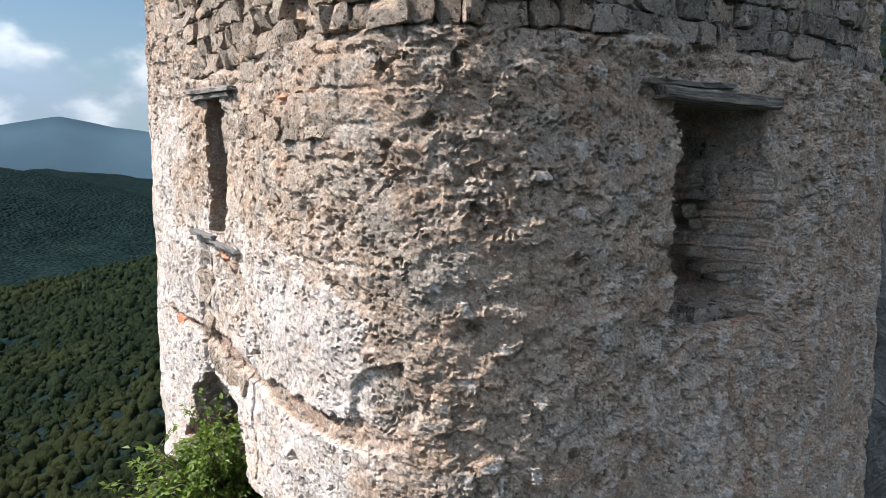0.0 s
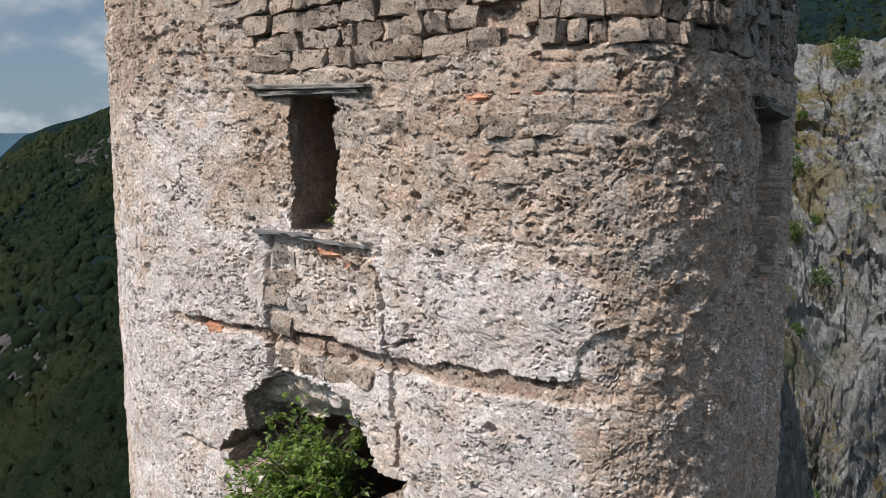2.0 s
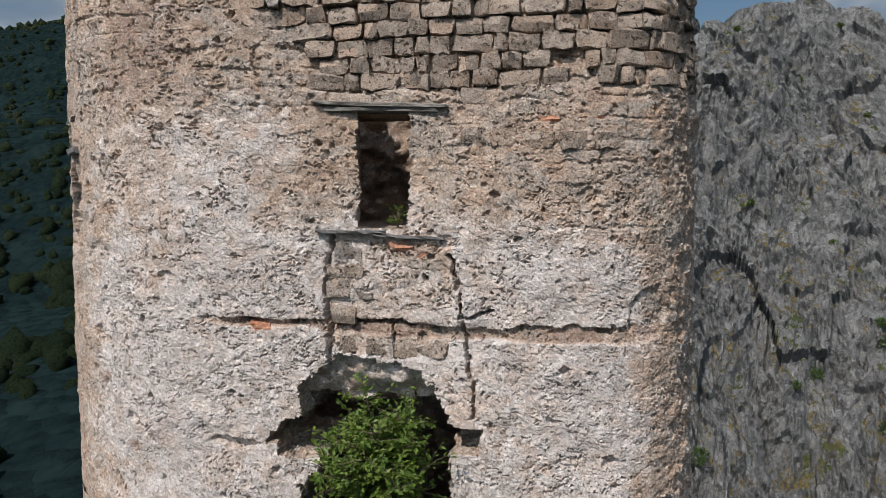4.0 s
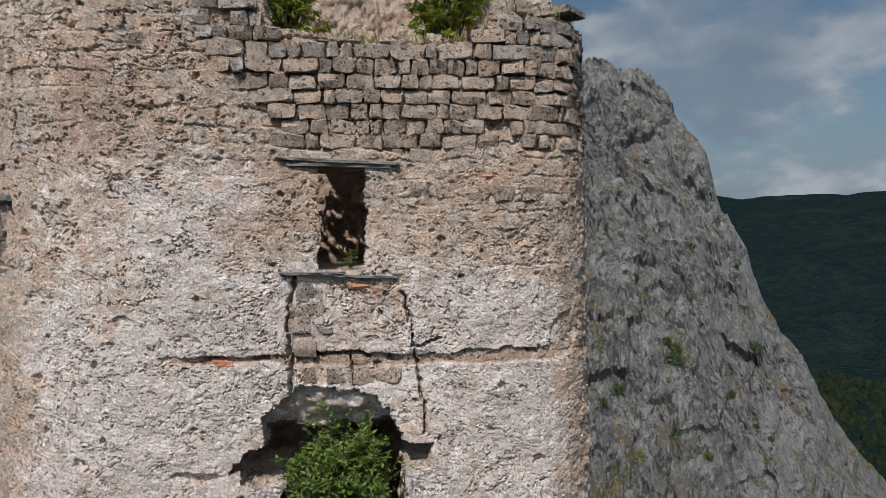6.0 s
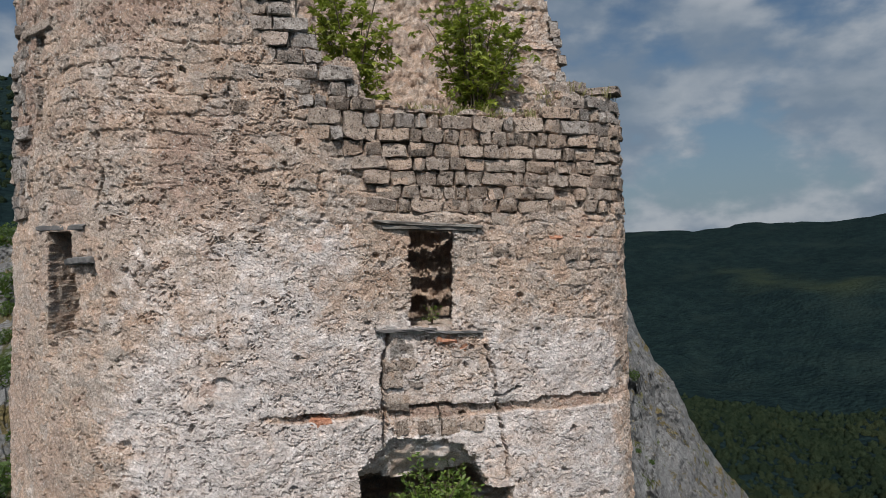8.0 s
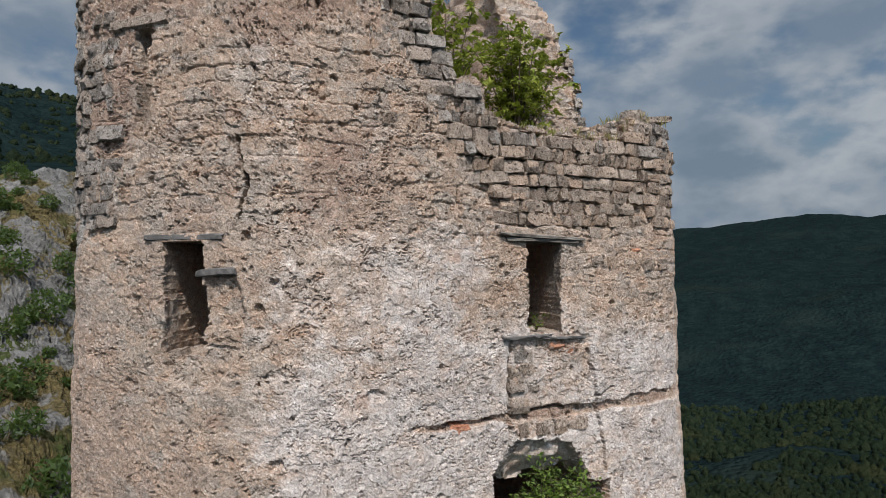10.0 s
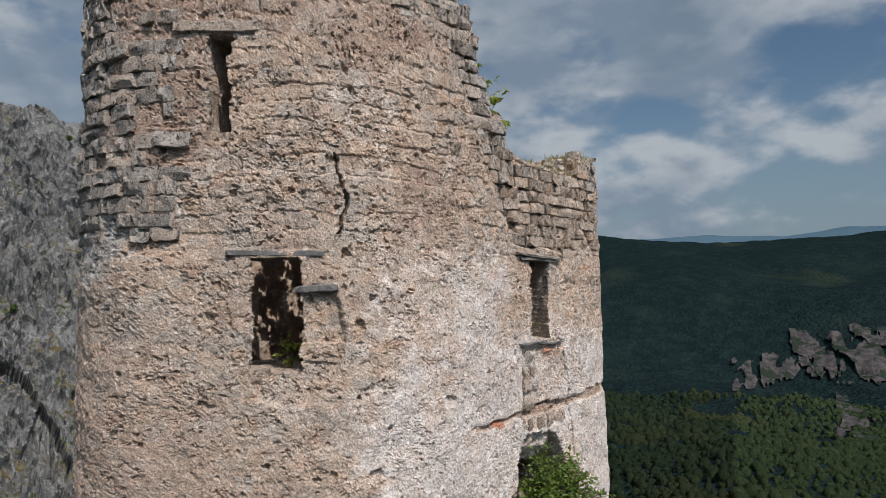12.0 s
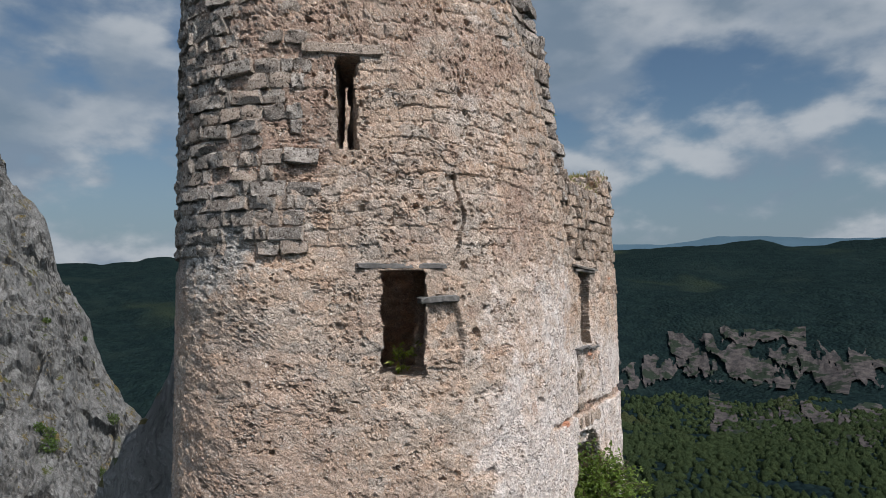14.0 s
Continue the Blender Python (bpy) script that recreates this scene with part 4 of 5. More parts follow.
def woods(name, label, spots, sizes, detail, mat, seed):
    """Tree crowns with broken outlines, too many to count, as one mesh."""
    rng = np.random.default_rng(seed)
    v, f = lump(detail)
    count, k = len(spots), len(v)
    bulge = 1 + 0.9 * (rng.random((count, k)) - 0.5)
    scale = sizes[:, None] * np.stack([0.85 + 0.4 * rng.random(count), 0.85 + 0.4 * rng.random(count), 0.9 + 0.9 * rng.random(count)], -1)
    turn = rng.random(count) * 6.28
    c, s_ = np.cos(turn)[:, None], np.sin(turn)[:, None]
    x, y = v[None, :, 0] * c - v[None, :, 1] * s_, v[None, :, 0] * s_ + v[None, :, 1] * c
    p = np.stack([x, y, np.broadcast_to(v[None, :, 2], x.shape)], -1) * bulge[..., None] * scale[:, None, :] + spots[:, None, :]
    faces = (f[None] + (np.arange(count) * k)[:, None, None]).reshape(-1, 3)
    return tagged(new(name, mesh_of(name, p.reshape(-1, 3), faces, mat)), label, "woods", kind="stuff")


def scatter(az_from, az_to, r_from, r_to, count, seed):
    rng = np.random.default_rng(seed)
    az = np.radians(az_from + (az_to - az_from) * rng.random(count))
    r = np.sqrt(r_from ** 2 + (r_to ** 2 - r_from ** 2) * rng.random(count))
    x, y = HUB[0] + r * np.sin(az), HUB[1] + r * np.cos(az)
    keep = fbm(x / 70, y / 70, 0, 501, 3) < 0.74
    x, y = x[keep], y[keep]
    return np.stack([x, y, ground_height(x, y)], -1), (1.6 + 2.2 * rng.random(len(x)) ** 2) * (0.95 if r_to < 400 else 1.25)


def forest_material(name, dark, light, dry):
    m, n = material(name)
    isle = n.put("ShaderNodeNewGeometry").outputs["Random Per Island"]
    at = n.put("ShaderNodeTexCoord").outputs["Object"]
    color = n.mix(isle, dark, light)
    color = n.mix(n.ramp(n.noise(at, 0.012, 3), 0.52, 0.7), color, dry)
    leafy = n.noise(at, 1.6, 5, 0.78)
    # hollows between leaf clumps get their shade as a near-black green
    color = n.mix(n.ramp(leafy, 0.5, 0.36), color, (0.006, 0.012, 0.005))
    finish(n, color, 1.0, n.bump(leafy, 2.6, 1.0), Specular_IOR_Level=0.0)
    return m


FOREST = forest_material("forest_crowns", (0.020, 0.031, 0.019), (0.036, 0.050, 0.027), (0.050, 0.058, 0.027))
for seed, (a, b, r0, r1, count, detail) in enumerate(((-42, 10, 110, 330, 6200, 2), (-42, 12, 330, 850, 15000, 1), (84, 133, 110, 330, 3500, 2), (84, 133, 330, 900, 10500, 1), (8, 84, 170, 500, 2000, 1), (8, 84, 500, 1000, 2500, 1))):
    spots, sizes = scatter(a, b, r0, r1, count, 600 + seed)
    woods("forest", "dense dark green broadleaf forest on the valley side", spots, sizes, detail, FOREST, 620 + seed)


# lighter copy of the forest crowns: sunlight on this slope put into the colour
SUNLIT = forest_material("sunlit_woods", (0.038, 0.056, 0.027), (0.054, 0.075, 0.034), (0.066, 0.076, 0.036))
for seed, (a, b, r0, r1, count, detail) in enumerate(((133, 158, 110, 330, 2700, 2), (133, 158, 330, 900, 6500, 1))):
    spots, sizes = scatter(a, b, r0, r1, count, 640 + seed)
    woods("sunlit_forest", "forest on the lower slope, sunlight put into its lighter green", spots, sizes * 0.9, detail, SUNLIT, 650 + seed)


# ---------------------------------------------------------------- boards and slabs of the openings
def along(s):
    """The way along the wall and out of it at s, flat."""
    p, out = on_wall(np.array([s]), np.array([12.0]))
    n_ = Vector(out[0])
    return Vector((0, 0, 1)).cross(n_) * -1, n_


def board_mesh(name, length, deep, thick, mat, seed, chips=0.012):
    """A split board: uneven ends, worn edges, a slight bow."""
    rng = random.Random(seed)
    xs = [-0.5 + i / 10 for i in range(11)]
    ring = [(-1, -1), (-0.82, -1.0), (0.82, -1.0), (1, -0.7), (1, 0.7), (0.86, 1.0), (-0.82, 1.0), (-1, 0.8)]
    bow = rng.uniform(-0.012, 0.012)
    verts, faces = [], []
    for i, x in enumerate(xs):
        taper = 1.0 - (0.25 * rng.random() if i in (0, 10) else 0.0)
        for a, b in ring:
            verts.append((x * length + (rng.uniform(-0.03, 0.03) if i in (0, 10) else 0), a * deep / 2 + rng.uniform(-chips, chips),
                          (b * thick / 2 * taper) + bow * math.cos(x * math.pi) + rng.uniform(-chips, chips) * 0.5))
    for i in range(10):
        for k in range(8):
            faces.append((i * 8 + k, i * 8 + (k + 1) % 8, i * 8 + 8 + (k + 1) % 8, i * 8 + 8 + k))
    faces.append(tuple(range(8))[::-1])
    faces.append(tuple(80 + k for k in range(8)))
    return mesh_of(name, verts, faces, mat, smooth=False)


def board(name, s0, z0, s1, z1, deep, thick, proud, mat, seed, label):
    """A board laid into the wall from (s0, z0) to (s1, z1)."""
    a, na = on_wall(np.array([s0]), np.array([z0]))
    b, nb = on_wall(np.array([s1]), np.array([z1]))
    a, b, out = Vector(a[0]), Vector(b[0]), Vector((na + nb)[0]).normalized()
    x = (b - a).normalized()
    y = (out - x * out.dot(x)).normalized()
    m = Matrix((x, y, x.cross(y))).transposed().to_4x4()
    m.translation = (a + b) / 2 + y * (proud - deep / 2)
    ob = part(name, board_mesh(name, (b - a).length, deep, thick, mat, seed), tower, label)
    ob.matrix_local = m
    return ob


board("lintel", 2.70, 12.595, 4.22, 12.665, 0.42, 0.05, 0.055, WOOD, 1, "weathered grey wooden lintel board")
board("lintel", 2.80, 12.545, 4.10, 12.585, 0.30, 0.05, 0.03, WOOD, 2, "weathered grey wooden lintel board")
board("sill", 2.72, 11.13, 3.55, 11.17, 0.5, 0.035, 0.05, SLATE, 3, "cracked dark slate sill")
board("sill", 3.4, 11.20, 4.2, 11.20, 0.45, 0.035, 0.06, SLATE, 4, "cracked dark slate sill")
board("lintel", 8.01, 12.62, 9.17, 12.64, 0.45, 0.08, 0.05, SLATE, 5, "dark slate lintel slab")
board("slab", 7.84, 12.20, 8.34, 12.18, 0.3, 0.09, 0.07, SLATE, 6, "dark slate slab let into the jamb")
board("lintel", -3.02, 12.40, -1.62, 12.43, 0.45, 0.10, 0.10, WOOD, 7, "split grey log as lintel")
board("lintel", -2.5, 12.51, -1.5, 12.50, 0.3, 0.05, 0.05, WOOD, 8, "weathered grey wooden lintel board")
board("lintel", 8.83, 15.44, 9.84, 15.46, 0.5, 0.16, 0.03, LICHEN, 9, "long stone lintel")
board("cap_slab", -0.45, 14.78, 0.35, 14.70, 0.7, 0.10, 0.05, LICHEN, 10, "loose grey slab on the broken wall top")


# ---------------------------------------------------------------- blocks of the courses
def block_mesh(w, h, seed, mat):
    """One hewn block, its face and corners worn by weather; its back lies in the wall."""
    rng = np.random.default_rng(seed)
    us, vs = np.array((-1.0, -0.94, -0.35, 0.35, 0.94, 1.0)), np.array((-1.0, -0.90, 0.0, 0.90, 1.0))
    gu, gv = np.meshgrid(us, vs)
    worn = 0.04 + 0.16 * rng.random(4) ** 2
    corner = np.where(gu > 0, np.where(gv > 0, worn[0], worn[1]), np.where(gv > 0, worn[2], worn[3])) * np.abs(gu * gv) ** 5
    bulge = 1 - np.maximum(np.abs(gu) ** 16, np.abs(gv) ** 12)
    off = rng.random(3) * 40
    rough = fbm(gu * 1.9 + off[0], gv * 1.5, off[1], seed, 3, 0.6) - 0.5
    tilt = rng.normal(0, 0.012, 2)
    x = gu * w / 2 * (1 - corner) * (1 + 0.06 * rng.normal() * gv) + 0.008 * rng.normal(size=gu.shape)
    z = gv * h / 2 * (1 - corner) * (1 + 0.07 * rng.normal() * gu) + 0.010 * rng.normal(size=gu.shape)
    y = 0.036 * bulge + 0.11 * rough + tilt[0] * gu + tilt[1] * gv
    front = np.stack([x, y, z], -1).reshape(-1, 3)
    number = np.arange(30).reshape(5, 6)
    faces = [(number[j, i], number[j + 1, i], number[j + 1, i + 1], number[j, i + 1]) for j in range(4) for i in range(5)]
    edge = [*number[0, :], *number[1:, 5], *number[4, 4::-1], *number[3:0:-1, 0]]
    back = front[edge] * np.array((0.94, 0.0, 0.92)) + np.array((0, -0.17, 0))
    faces += [(edge[k], edge[(k + 1) % len(edge)], 30 + (k + 1) % len(edge), 30 + k) for k in range(len(edge))]
    return mesh_of("stone", np.vstack([front, back]), [tuple(int(q) for q in f) for f in faces], mat, crease=24)


WIDTHS = (0.15, 0.22, 0.29, 0.35, 0.46)
SHAPES = {(mat.name, w): [block_mesh(w * 0.98, 0.19, 31 * i + k, mat) for k in range(8)] for mat in (TUFA, LICHEN) for i, w in enumerate(WIDTHS)}


def place_block(s, z, d, rng):
    p, out = on_wall(np.array([s]), np.array([z]), d)
    y = Vector(out[0])
    x = y.cross(Vector((0, 0, 1)))
    m = Matrix((x, y, Vector((0, 0, 1)))).transposed().to_4x4()
    m.translation = Vector(p[0])
    return m @ pose(0, 0, 0, rng.gauss(0, 4), rng.gauss(0, 3), rng.gauss(0, 5))


def course_blocks():
    rng = random.Random(7)
    made = []
    z, k = 12.60, 0
    while z < 17.0:
        h = rng.uniform(0.18, 0.215)
        for a, b in ((-5.2, 3.9 + (z - 12.8) * 1.05), (9.6, 13.9)):
            s = a + rng.uniform(0, 0.3)
            while s < b:
                w = rng.choice(WIDTHS)
                mid, zc = s + w / 2, z + h / 2 + rng.uniform(-0.012, 0.012)
                s += w + rng.uniform(0.0, 0.025)
                if (z < 12.7 and (rng.random() < 0.5 or a > 0)) or zc > float(wall_top(mid)) - 0.03 or rng.random() < (0.03 if a < 0 else 0.06 + 0.6 * max(0.0, min(1.0, (11.2 - mid) / 1.5))):
                    continue
                if any(o[0] - w / 2 < mid < o[1] + w / 2 and o[2] - 0.1 < zc < o[3] + 0.25 for o in OPENINGS):
                    continue
                grey = a > 0 or zc > 14.2 + rng.uniform(-0.4, 0.2) or mid < -1
                made.append((mid, zc, w, h / 0.2, LICHEN if grey else TUFA, rng.uniform(-0.085, -0.03) + (0.02 if a > 0 else 0) - (0.012 if z < 12.7 else 0), rng.randrange(8)))
        z += h
    # singles first where the walk passes close by
    made.sort(key=lambda b: (not (-2.6 < b[0] < 5.2 and b[1] < 14.9), b[0] > 9, b[1]))
    verts, faces, base = [], [], 0
    for i, (s, z, w, tall, mat, d, which) in enumerate(made):
        me = SHAPES[(mat.name, w)][which]
        m = place_block(s, z, d, rng) @ Matrix.Diagonal((1, 1, tall, 1))
        if i < 280:
            ob = part("stone", me, outer)
            ob.matrix_local = m
        else:
            verts.extend(tuple(m @ v.co) for v in me.vertices)
            faces.extend(tuple(base + q for q in f.vertices) for f in me.polygons)
            base += len(me.vertices)
    rest = part("stonework", mesh_of("stonework", verts, faces, LICHEN, crease=24), tower, "weathered grey blocks in rough courses")
    tagged(rest, kind="stuff")


course_blocks()


def loose_blocks():
    """Blocks over the hole, under the window and left lying on the wall top."""
    rng = random.Random(17)
    for s, z, w, tall, mat, d in ((2.86, 9.86, 0.35, 1.1, TUFA, -0.06), (3.18, 9.84, 0.29, 1.2, TUFA, -0.05), (3.52, 9.86, 0.29, 1.0, TUFA, -0.04), (3.82, 9.88, 0.29, 1.1, TUFA, -0.07),
                                  (3.9, 10.98, 0.22, 1.1, LICHEN, -0.05), (3.72, 10.78, 0.22, 0.9, LICHEN, -0.06), (3.95, 10.62, 0.22, 1.1, TUFA, -0.06), (3.70, 10.50, 0.29, 1.0, LICHEN, -0.07),
                                  (0.92, 12.20, 0.35, 1.0, TUFA, 0.0), (1.30, 12.20, 0.35, 1.05, TUFA, 0.004), (1.69, 12.21, 0.35, 0.95, TUFA, -0.004), (2.07, 12.24, 0.29, 1.0, TUFA, 0.0), (2.40, 12.26, 0.29, 0.9, TUFA, -0.008),
                                  (3.86, 10.92, 0.35, 1.0, LICHEN, -0.035), (4.00, 10.72, 0.22, 0.8, TUFA, -0.03), (3.78, 10.74, 0.22, 0.8, TUFA, -0.03), (3.98, 10.52, 0.29, 1.0, LICHEN, -0.03), (3.92, 10.22, 0.29, 1.1, TUFA, -0.04),
                                  (5.45, 13.62, 0.35, 1.0, TUFA, -0.03), (5.10, 13.30, 0.35, 0.9, TUFA, -0.03), (5.85, 14.10, 0.35, 0.9, TUFA, -0.03), (6.20, 14.55, 0.46, 0.9, TUFA, -0.03),
                                  (0.9, 14.72, 0.29, 0.9, LICHEN, -0.3), (1.25, 14.68, 0.35, 0.8, LICHEN, -0.25), (2.2, 14.27, 0.22, 0.8, LICHEN, -0.3), (3.3, 14.25, 0.29, 0.8, LICHEN, -0.35),
                                  (-2.87, 10.70, 0.35, 0.70, LICHEN, -0.12), (-2.92, 10.94, 0.22, 0.35, LICHEN, -0.30), (-2.84, 11.03, 0.29, 0.50, LICHEN, -0.37), (-2.70, 11.16, 0.15, 0.45, LICHEN, -0.45), (-2.70, 11.28, 0.15, 0.45, LICHEN, -0.58), (-2.83, 11.39, 0.15, 0.45, LICHEN, -0.56), (-2.73, 11.51, 0.15, 0.63, LICHEN, -0.55), (-2.83, 11.66, 0.22, 0.63, LICHEN, -0.41), (-2.86, 12.05, 0.15, 0.85, LICHEN, -0.46),
                                  (-2.62, 10.66, 0.46, 1.0, LICHEN, -0.20), (-2.28, 10.62, 0.35, 0.8, LICHEN, -0.30),
                                  (-2.02, 10.66, 0.22, 0.7, LICHEN, -0.24),
                                  (8.36, 11.12, 0.22, 0.8, TUFA, -0.16), (8.56, 11.09, 0.29, 0.7, TUFA, -0.24), (8.78, 11.14, 0.22, 0.9, TUFA, -0.14)):
        ob = part("stone", SHAPES[(mat.name, w)][rng.randrange(8)], outer)
        ob.matrix_local = place_block(s, z, d, rng) @ Matrix.Diagonal((1, 1, tall, 1))
    m, n = material("orange_brick")
    at = n.put("ShaderNodeTexCoord").outputs["Object"]
    mid = n.noise(at, 16.0, 5, 0.65)
    finish(n, n.mix(n.ramp(mid, 0.35, 0.65), (0.36, 0.15, 0.085), (0.58, 0.30, 0.19)), 0.9, n.bump(mid, 0.03))
    for s, z, w, tall in ((3.22, 11.03, 0.29, 0.75), (3.02, 10.92, 0.22, 0.6), (1.57, 12.43, 0.22, 0.4), (1.28, 12.42, 0.22, 0.3), (0.98, 12.41, 0.22, 0.4), (4.95, 10.05, 0.29, 0.6), (-2.78, 10.56, 0.22, 0.7), (-3.35, 10.95, 0.15, 0.6)):
        me = block_mesh(w, 0.19, int(abs(s) * 100 + z * 7), m)
        me.name = "brick"
        ob = part("brick", me, outer, "crumbling orange brick")
        ob.matrix_local = place_block(s, z, -0.055, rng) @ Matrix.Diagonal((1, 1, tall, 1))


loose_blocks()


# ---------------------------------------------------------------- bushes
def tube(path, r0, r1, verts, faces, sides=5):
    base = len(verts)
    for i, p in enumerate(path):
        q = path[min(i + 1, len(path) - 1)] - path[max(i - 1, 0)]
        q.normalize()
        u = q.orthogonal().normalized()
        w = q.cross(u)
        r = r0 + (r1 - r0) * i / (len(path) - 1)
        for k in range(sides):
            a = 2 * math.pi * k / sides
            verts.append(tuple(p + u * (r * math.cos(a)) + w * (r * math.sin(a))))
    for i in range(len(path) - 1):
        for k in range(sides):
            a, b = base + i * sides + k, base + i * sides + (k + 1) % sides
            faces.append((a, b, b + sides, a + sides))


def add_leaf(p, way, up, size, lobes, verts, faces):
    """A leaf folded along its midrib; with lobes, a hand of three blades."""
    side = way.cross(up).normalized()
    for turn in ((0.0,) if not lobes else (-0.9, 0.0, 0.9)):
        q = (way * math.cos(turn) + side * math.sin(turn)).normalized()
        t = q.cross(up).normalized()
        nrm = t.cross(q)
        k, long = len(verts), size * (1.0 if turn == 0 else 0.75)
        wide = 0.30 * long if not lobes else 0.24 * long
        verts.extend(tuple(v) for v in (p, p + q * long * 0.45 + t * wide + nrm * 0.1 * long, p + q * long - nrm * 0.12 * long, p + q * long * 0.45 - t * wide + nrm * 0.1 * long))
        faces.append((k, k + 1, k + 2))
        faces.append((k, k + 2, k + 3))


def bush(name, label, base, reach, height, lean, stems, twigs, leaf_count, leaf, mat, seed, lobes=False):
    """Stems that fan out from the base, twigs on them, and single leaves on the twigs."""
    rng = random.Random(seed)
    root = tagged(new(name), label, "bush")
    root.location = base
    wood_v, wood_f, leaf_v, leaf_f = [], [], [], []
    for i in range(stems):
        a = 2 * math.pi * (i + rng.random() * 0.7) / stems
        spread = reach * (0.25 + 0.75 * rng.random())
        tip = Vector((math.cos(a) * spread, math.sin(a) * spread, height * (0.45 + 0.55 * rng.random()) * (1.1 - 0.45 * spread / reach))) + Vector(lean)
        mid = Vector((tip.x * 0.3, tip.y * 0.3, tip.z * 0.62))
        path = [(mid * 2 * t * (1 - t) + tip * t * t) for t in (0.0, 0.2, 0.4, 0.6, 0.8, 1.0)]
        wood_v, wood_f = [], []
        tube(path, 0.012 + 0.006 * height, 0.004, wood_v, wood_f)
        for _ in range(twigs):
            t = rng.uniform(0.3, 1.0)
            start = mid * 2 * t * (1 - t) + tip * t * t
            go = Vector((rng.gauss(0, 1), rng.gauss(0, 1), rng.gauss(0.35, 0.7))).normalized() * rng.uniform(0.12, 0.34) * (0.5 + 0.5 * height)
            twig = [start, start + go * 0.5 + Vector((0, 0, 0.02)), start + go]
            tube(twig, 0.005, 0.002, wood_v, wood_f, 3)
            for _ in range(leaf_count):
                u = rng.uniform(0.15, 1.05)
                p = start + go * u + Vector((rng.gauss(0, 0.02), rng.gauss(0, 0.02), rng.gauss(0, 0.015)))
                way = (go.normalized() + Vector((rng.gauss(0, 0.8), rng.gauss(0, 0.8), rng.gauss(-0.15, 0.4)))).normalized()
                up = Vector((rng.gauss(0, 0.45), rng.gauss(0, 0.45), 1)).normalized()
                add_leaf(p, way, up, leaf * rng.uniform(0.7, 1.25), lobes, leaf_v, leaf_f)
        part("stem", mesh_of("stem", wood_v, wood_f, BARK), root)
    part("foliage", mesh_of("foliage", leaf_v, leaf_f, mat, smooth=False), root)
    return root


def spot(s, z, d):
    p, _ = on_wall(np.array([s]), np.array([z]), d)
    return Vector(p[0])


_, out = along(3.45)
bush("hazel_bush", "leafy green bush growing out of the hole in the wall", spot(3.45, 7.75, -0.15), 0.76, 1.62, out * 0.42, 40, 20, 12, 0.075, LEAF, 11)
bush("maple_sapling", "bright green maple saplings inside the breach", (-1.6, 8.15, 14.0), 0.8, 2.9, (0, 0, 0), 13, 13, 7, 0.13, BRIGHT_LEAF, 21, True)
bush("maple_sapling", "bright green maple saplings inside the breach", (0.9, 6.9, 13.95), 1.05, 3.2, (0, 0, 0.2), 18, 14, 7, 0.13, BRIGHT_LEAF, 22, True)
bush("weed", "small green weed on the window sill", spot(3.35, 11.24, -0.35), 0.12, 0.22, (0, 0, 0), 5, 3, 3, 0.06, LEAF, 31)
bush("weed", "small green weed on the window sill", spot(8.48, 11.2, -0.7), 0.18, 0.50, (0, 0, 0), 4, 4, 3, 0.10, BRIGHT_LEAF, 32, True)


# ---------------------------------------------------------------- rubble inside the breach and rock under the tower
def rubble_floor():
    """What is left of a vault behind the breach: earth and rubble with holes, open to the sky at its far end."""
    x, y = np.linspace(-4.2, 5.2, 150), np.linspace(4.3, 12.6, 140)
    gx_, gy_ = np.meshgrid(x, y)
    z = 14.02 + 0.22 * (fbm(gx_ * 2.5, gy_ * 2.5, 0, 701, 5, 0.6) - 0.5) - 0.12 * step(np.hypot(gx_ - 0.4, gy_ - 7.5), 3.0, 0.5)
    ring = RING[::12] - OUTWARD[::12] * 0.45
    inside = np.zeros(gx_.shape, bool)
    for (ax, ay), (bx, by) in zip(ring, np.roll(ring, -1, 0)):
        inside ^= ((ay > gy_) != (by > gy_)) & (gx_ < (bx - ax) * (gy_ - ay) / (by - ay + 1e-12) + ax)
    ragged = 0.9 * (fbm(gx_ * 1.2, gy_ * 1.2, 0, 705, 4) - 0.5)
    # unseen slits and far edge, shaped to let only stripes of sun inside
    sun_slits = (np.sin(gx_ * 15 + 2.5 * fbm(gx_, gy_ * 0.7, 0, 707, 3)) > 0.55) & (gx_ > 0.9) & (gy_ > 7.9) & (gy_ < 9.4)
    keep = inside & (gy_ < 9.7 + 1.1 * step(gx_, 0.5, 1.0) + ragged) & ~sun_slits & ~((fbm(gx_ * 1.6, gy_ * 1.6, 3, 703, 4, 0.6) > 0.655) & (gy_ > 6.5))
    number = np.arange(gx_.size).reshape(gx_.shape)
    ok = keep[:-1, :-1] & keep[1:, :-1] & keep[1:, 1:] & keep[:-1, 1:]
    quads = np.stack([number[:-1, :-1], number[:-1, 1:], number[1:, 1:], number[1:, :-1]], -1)[ok]
    top = np.stack([gx_, gy_, z], -1).reshape(-1, 3)
    low = top - np.array((0, 0, 0.4))
    both = np.vstack([top, low])
    return mesh_of("rubble_floor", both, np.vstack([quads, quads[:, ::-1] + len(top)]), MASONRY, masks={"white": np.zeros(len(both)), "grey": np.full(len(both), 0.6), "red": np.zeros(len(both))})


part("rubble_floor", rubble_floor(), tower, "earth and rubble left on the wall behind the breach")


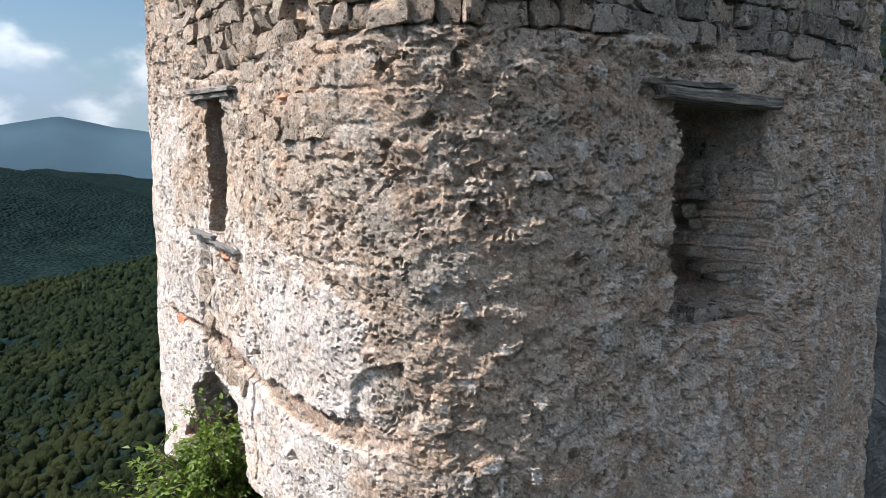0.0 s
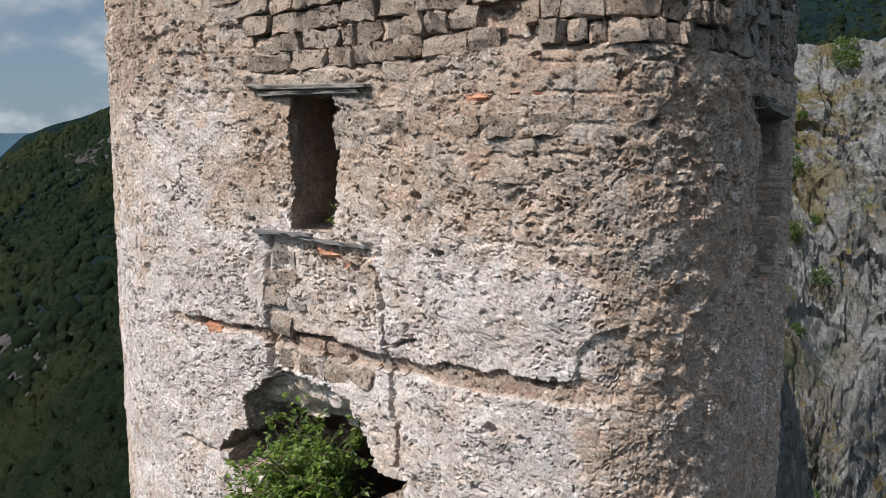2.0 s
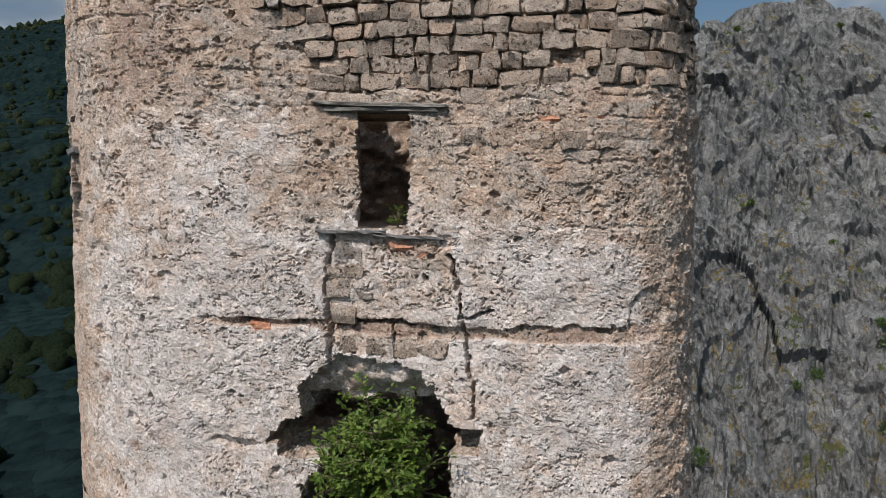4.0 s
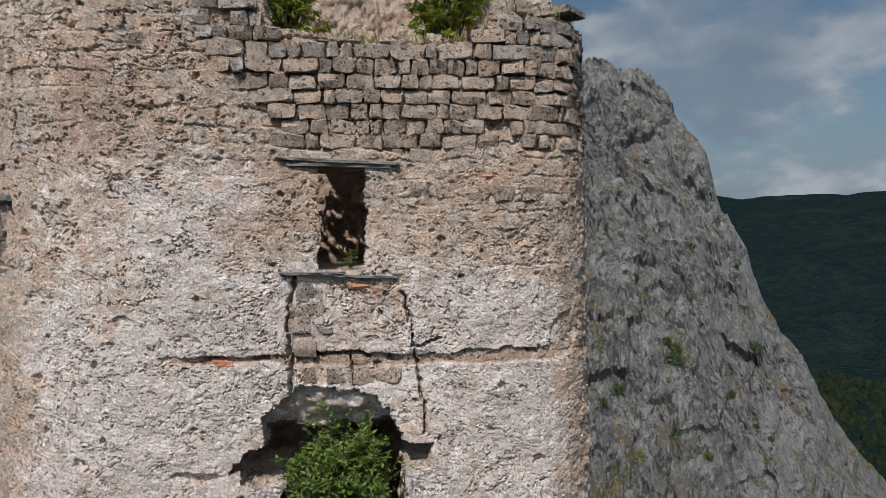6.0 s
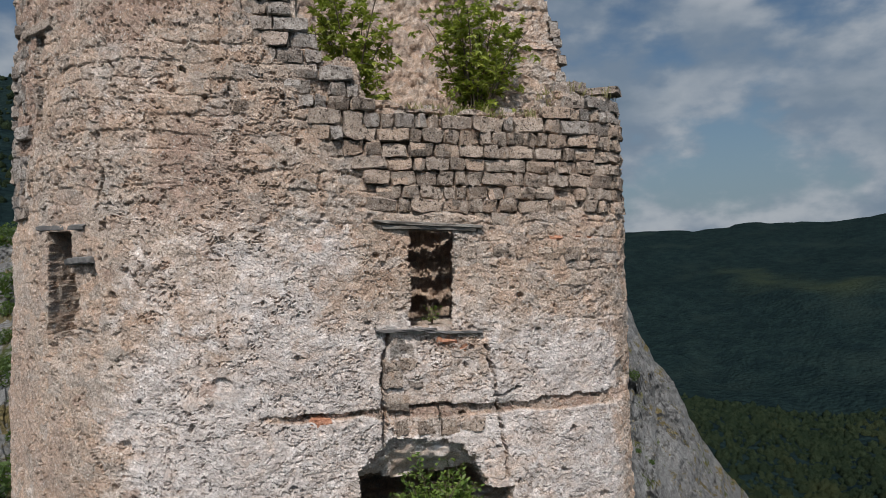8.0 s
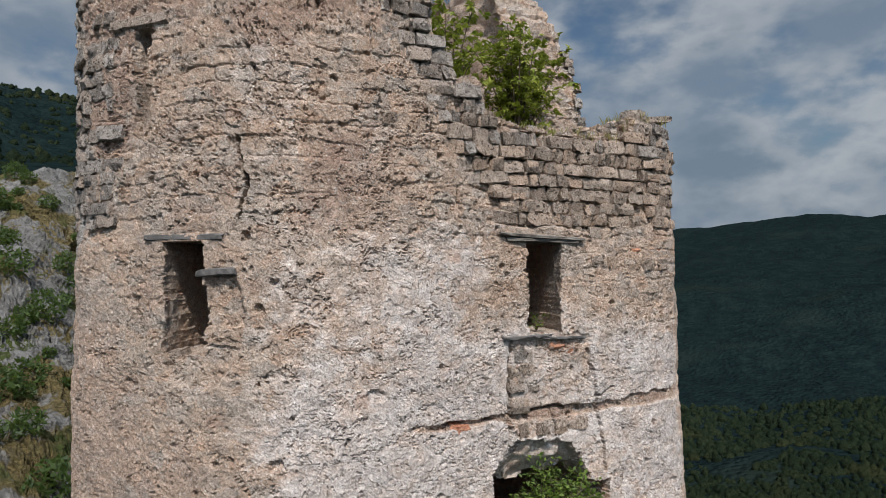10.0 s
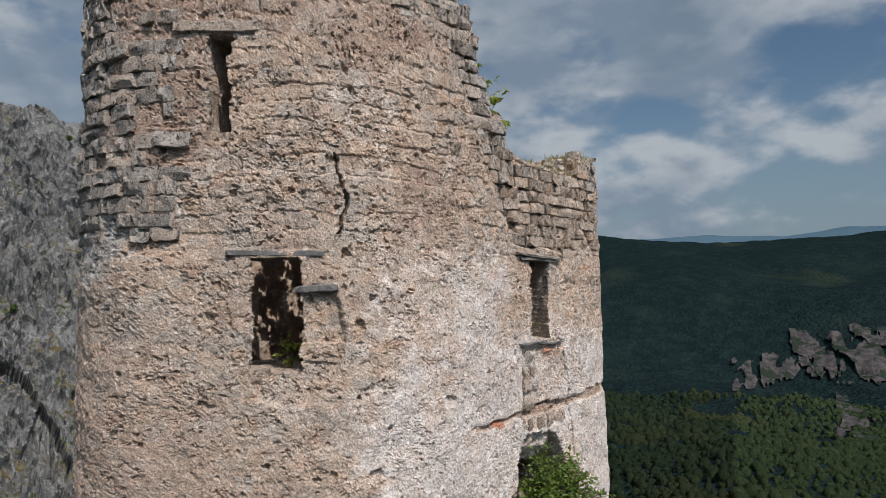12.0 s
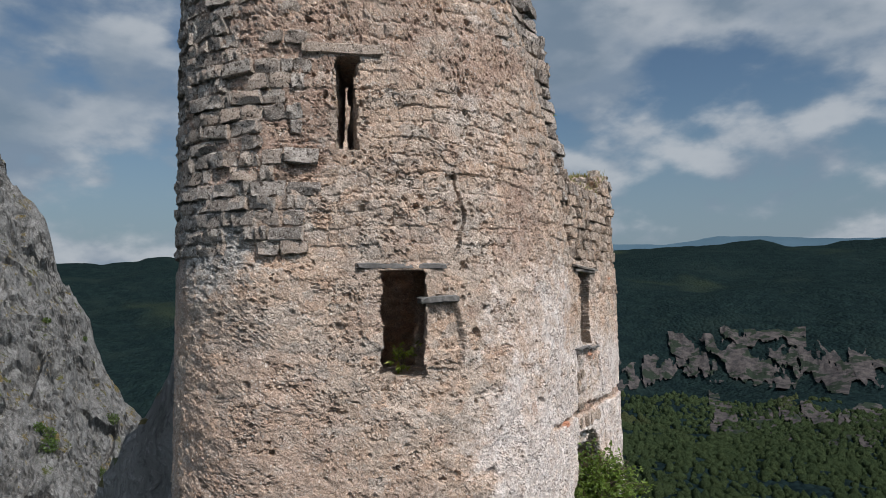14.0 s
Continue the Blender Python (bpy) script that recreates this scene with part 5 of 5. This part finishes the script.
def cavity():
    """Grey bedding that still hangs at the head of the hole, behind the face."""
    gs_, gz_ = np.meshgrid(np.arange(2.2, 4.9, 0.04), np.arange(8.95, 10.0, 0.04))
    deep = -0.17 - 0.30 * step(gz_, 9.6, 9.0) + 0.22 * (fbm(gs_ * 3, gz_ * 4, 0, 731, 4, 0.6) - 0.5) + 0.05 * facets(gs_ / 0.2, gz_ / 0.15, 733)
    p, _ = on_wall(gs_, gz_, deep)
    keep = gz_ > 9.12 + 0.35 * (fbm(gs_ * 2.2, 0 * gs_, 0, 735, 3) - 0.5)
    number = np.arange(gs_.size).reshape(gs_.shape)
    ok = keep[:-1, :-1] & keep[1:, :-1] & keep[1:, 1:] & keep[:-1, 1:]
    quads = np.stack([number[:-1, :-1], number[1:, :-1], number[1:, 1:], number[:-1, 1:]], -1)[ok]
    front, out_ = p.reshape(-1, 3), on_wall(gs_, gz_)[1].reshape(-1, 3)
    both = np.vstack([front, front - 0.12 * out_])
    return mesh_of("bedding", both, np.vstack([quads, quads[:, ::-1] + len(front)]), MASONRY, masks={"white": np.full(len(both), 0.5), "grey": np.full(len(both), 0.2), "red": np.zeros(len(both))})


part("bedding", cavity(), tower, "grey mortar bedding behind the hole")


def rock_foot():
    """The dark limestone knoll on which the tower stands, higher behind it."""
    a = np.linspace(0, 2 * math.pi, 320)
    r = np.linspace(3.0, 26, 140)
    ga, gr = np.meshgrid(a, r)
    x, y = 1.0 + gr * np.cos(ga), 9.5 + gr * np.sin(ga)
    side = step(np.cos(ga - 0.4), 0.74, 0.95)
    z = 3.5 + 7.4 * side - (1.1 + 0.9 * side) * np.maximum(gr - 5.2, 0) + (1.2 + 1.8 * side) * (fbm(x / 2.2, y / 2.2, 0, 711, 5, 0.6) - 0.5) * 2
    z = z + 1.3 * (1 - 2 * np.abs(fbm(x / 3, y / 3, 4, 713, 4) - 0.5)) - 0.9 + 1.4 * (fbm(x / 0.6, y / 0.6, 2, 717, 4, 0.65) - 0.5)
    number = np.arange(ga.size).reshape(ga.shape)
    quads = np.stack([number[:-1, :-1], number[1:, :-1], number[1:, 1:], number[:-1, 1:]], -1).reshape(-1, 4)[:, ::-1]
    return mesh_of("rock_foot", np.stack([x, y, z], -1).reshape(-1, 3), quads, CRAG, smooth=False)


tagged(new("rock_knoll", rock_foot()), "rough grey limestone knoll under the tower", "rock", kind="structure")


# ---------------------------------------------------------------- shrubs on the crag
def crag_shrubs():
    rng = np.random.default_rng(41)
    rows, cols = crag_points.shape[:2]
    spots, sizes = [], []
    for _ in range(760):
        i, j = rng.integers(4, int(rows * 0.84)), rng.integers(0, cols)
        near_left = j < cols * 0.35
        if rng.random() < (0.5 if near_left else 0.10):
            spots.append(crag_points[i, j]), sizes.append(0.5 + (1.5 if near_left else 0.8) * rng.random() ** 2)
    return np.array(spots), np.array(sizes)


spots, sizes = crag_shrubs()
rng = np.random.default_rng(43)
leaves_v, leaves_f = [], []
for p, r in zip(spots, sizes):
    count = int(160 + 160 * r)
    q = rng.normal(size=(count, 3))
    q /= np.linalg.norm(q, axis=1)[:, None]
    q *= (0.35 + 0.65 * rng.random((count, 1)) ** 0.5) * r * np.array((1.0, 1.0, 0.8)) * (0.8 + 0.4 * fbm(q[:, 0] * 2, q[:, 1] * 2, q[:, 2] * 2, 721, 2))[:, None]
    c = q + p + np.array((0, 0, 0.5 * r))
    u = rng.normal(size=(count, 3)) * 0.10 * (0.6 + 0.5 * r)
    w = rng.normal(size=(count, 3)) * 0.10 * (0.6 + 0.5 * r)
    base = sum(len(x) for x in leaves_v)
    leaves_v.append(np.stack([c - u, c + w, c + u], 1).reshape(-1, 3))
    leaves_f.append(np.arange(count * 3).reshape(-1, 3) + base)
tagged(new("shrubs", mesh_of("shrubs", np.vstack(leaves_v), np.vstack(leaves_f), TREE_LEAF, smooth=False)), "scattered green shrubs on the limestone ledges", "shrubs", kind="stuff")


# ---------------------------------------------------------------- grass on the broken wall top
def tufts(name, label, spots, height, mat, seed):
    rng = np.random.default_rng(seed)
    verts, faces = [], []
    for p in spots:
        for _ in range(7):
            a, lean, h = rng.random() * 6.28, rng.uniform(0.1, 0.6), height * rng.uniform(0.5, 1.2)
            way = np.array((math.cos(a), math.sin(a), 0.0))
            across = np.array((-way[1], way[0], 0.0)) * 0.005
            root = p + rng.normal(0, 0.03, 3) * np.array((1, 1, 0.2))
            k = len(verts)
            verts += [root - across, root + across, root + way * lean * h * 0.4 + across * 0.7 + np.array((0, 0, h * 0.6)), root + way * lean * h + np.array((0, 0, h))]
            faces += [(k, k + 1, k + 2), (k, k + 2, k + 3)]
    return tagged(new(name, mesh_of(name, verts, faces, mat, smooth=False)), label, "grass", kind="stuff")


DRY_GRASS = leaf_material("dry_grass", (0.16, 0.15, 0.05), (0.36, 0.31, 0.15))
rng = np.random.default_rng(77)
gs = rng.uniform(-2.2, 4.6, 520)
gd = -0.12 - 1.5 * rng.random(520)
gzz = np.minimum(wall_top(gs) - 0.03, 14.16 + 0.5 * (gd > -0.9) * step(gs, 1.6, 1.4))
gp, _ = on_wall(gs, gzz, gd)
tufts("grass_tufts", "dry yellow-green grass on the broken wall top", gp[rng.random(520) < 0.8], 0.2, DRY_GRASS, 78)
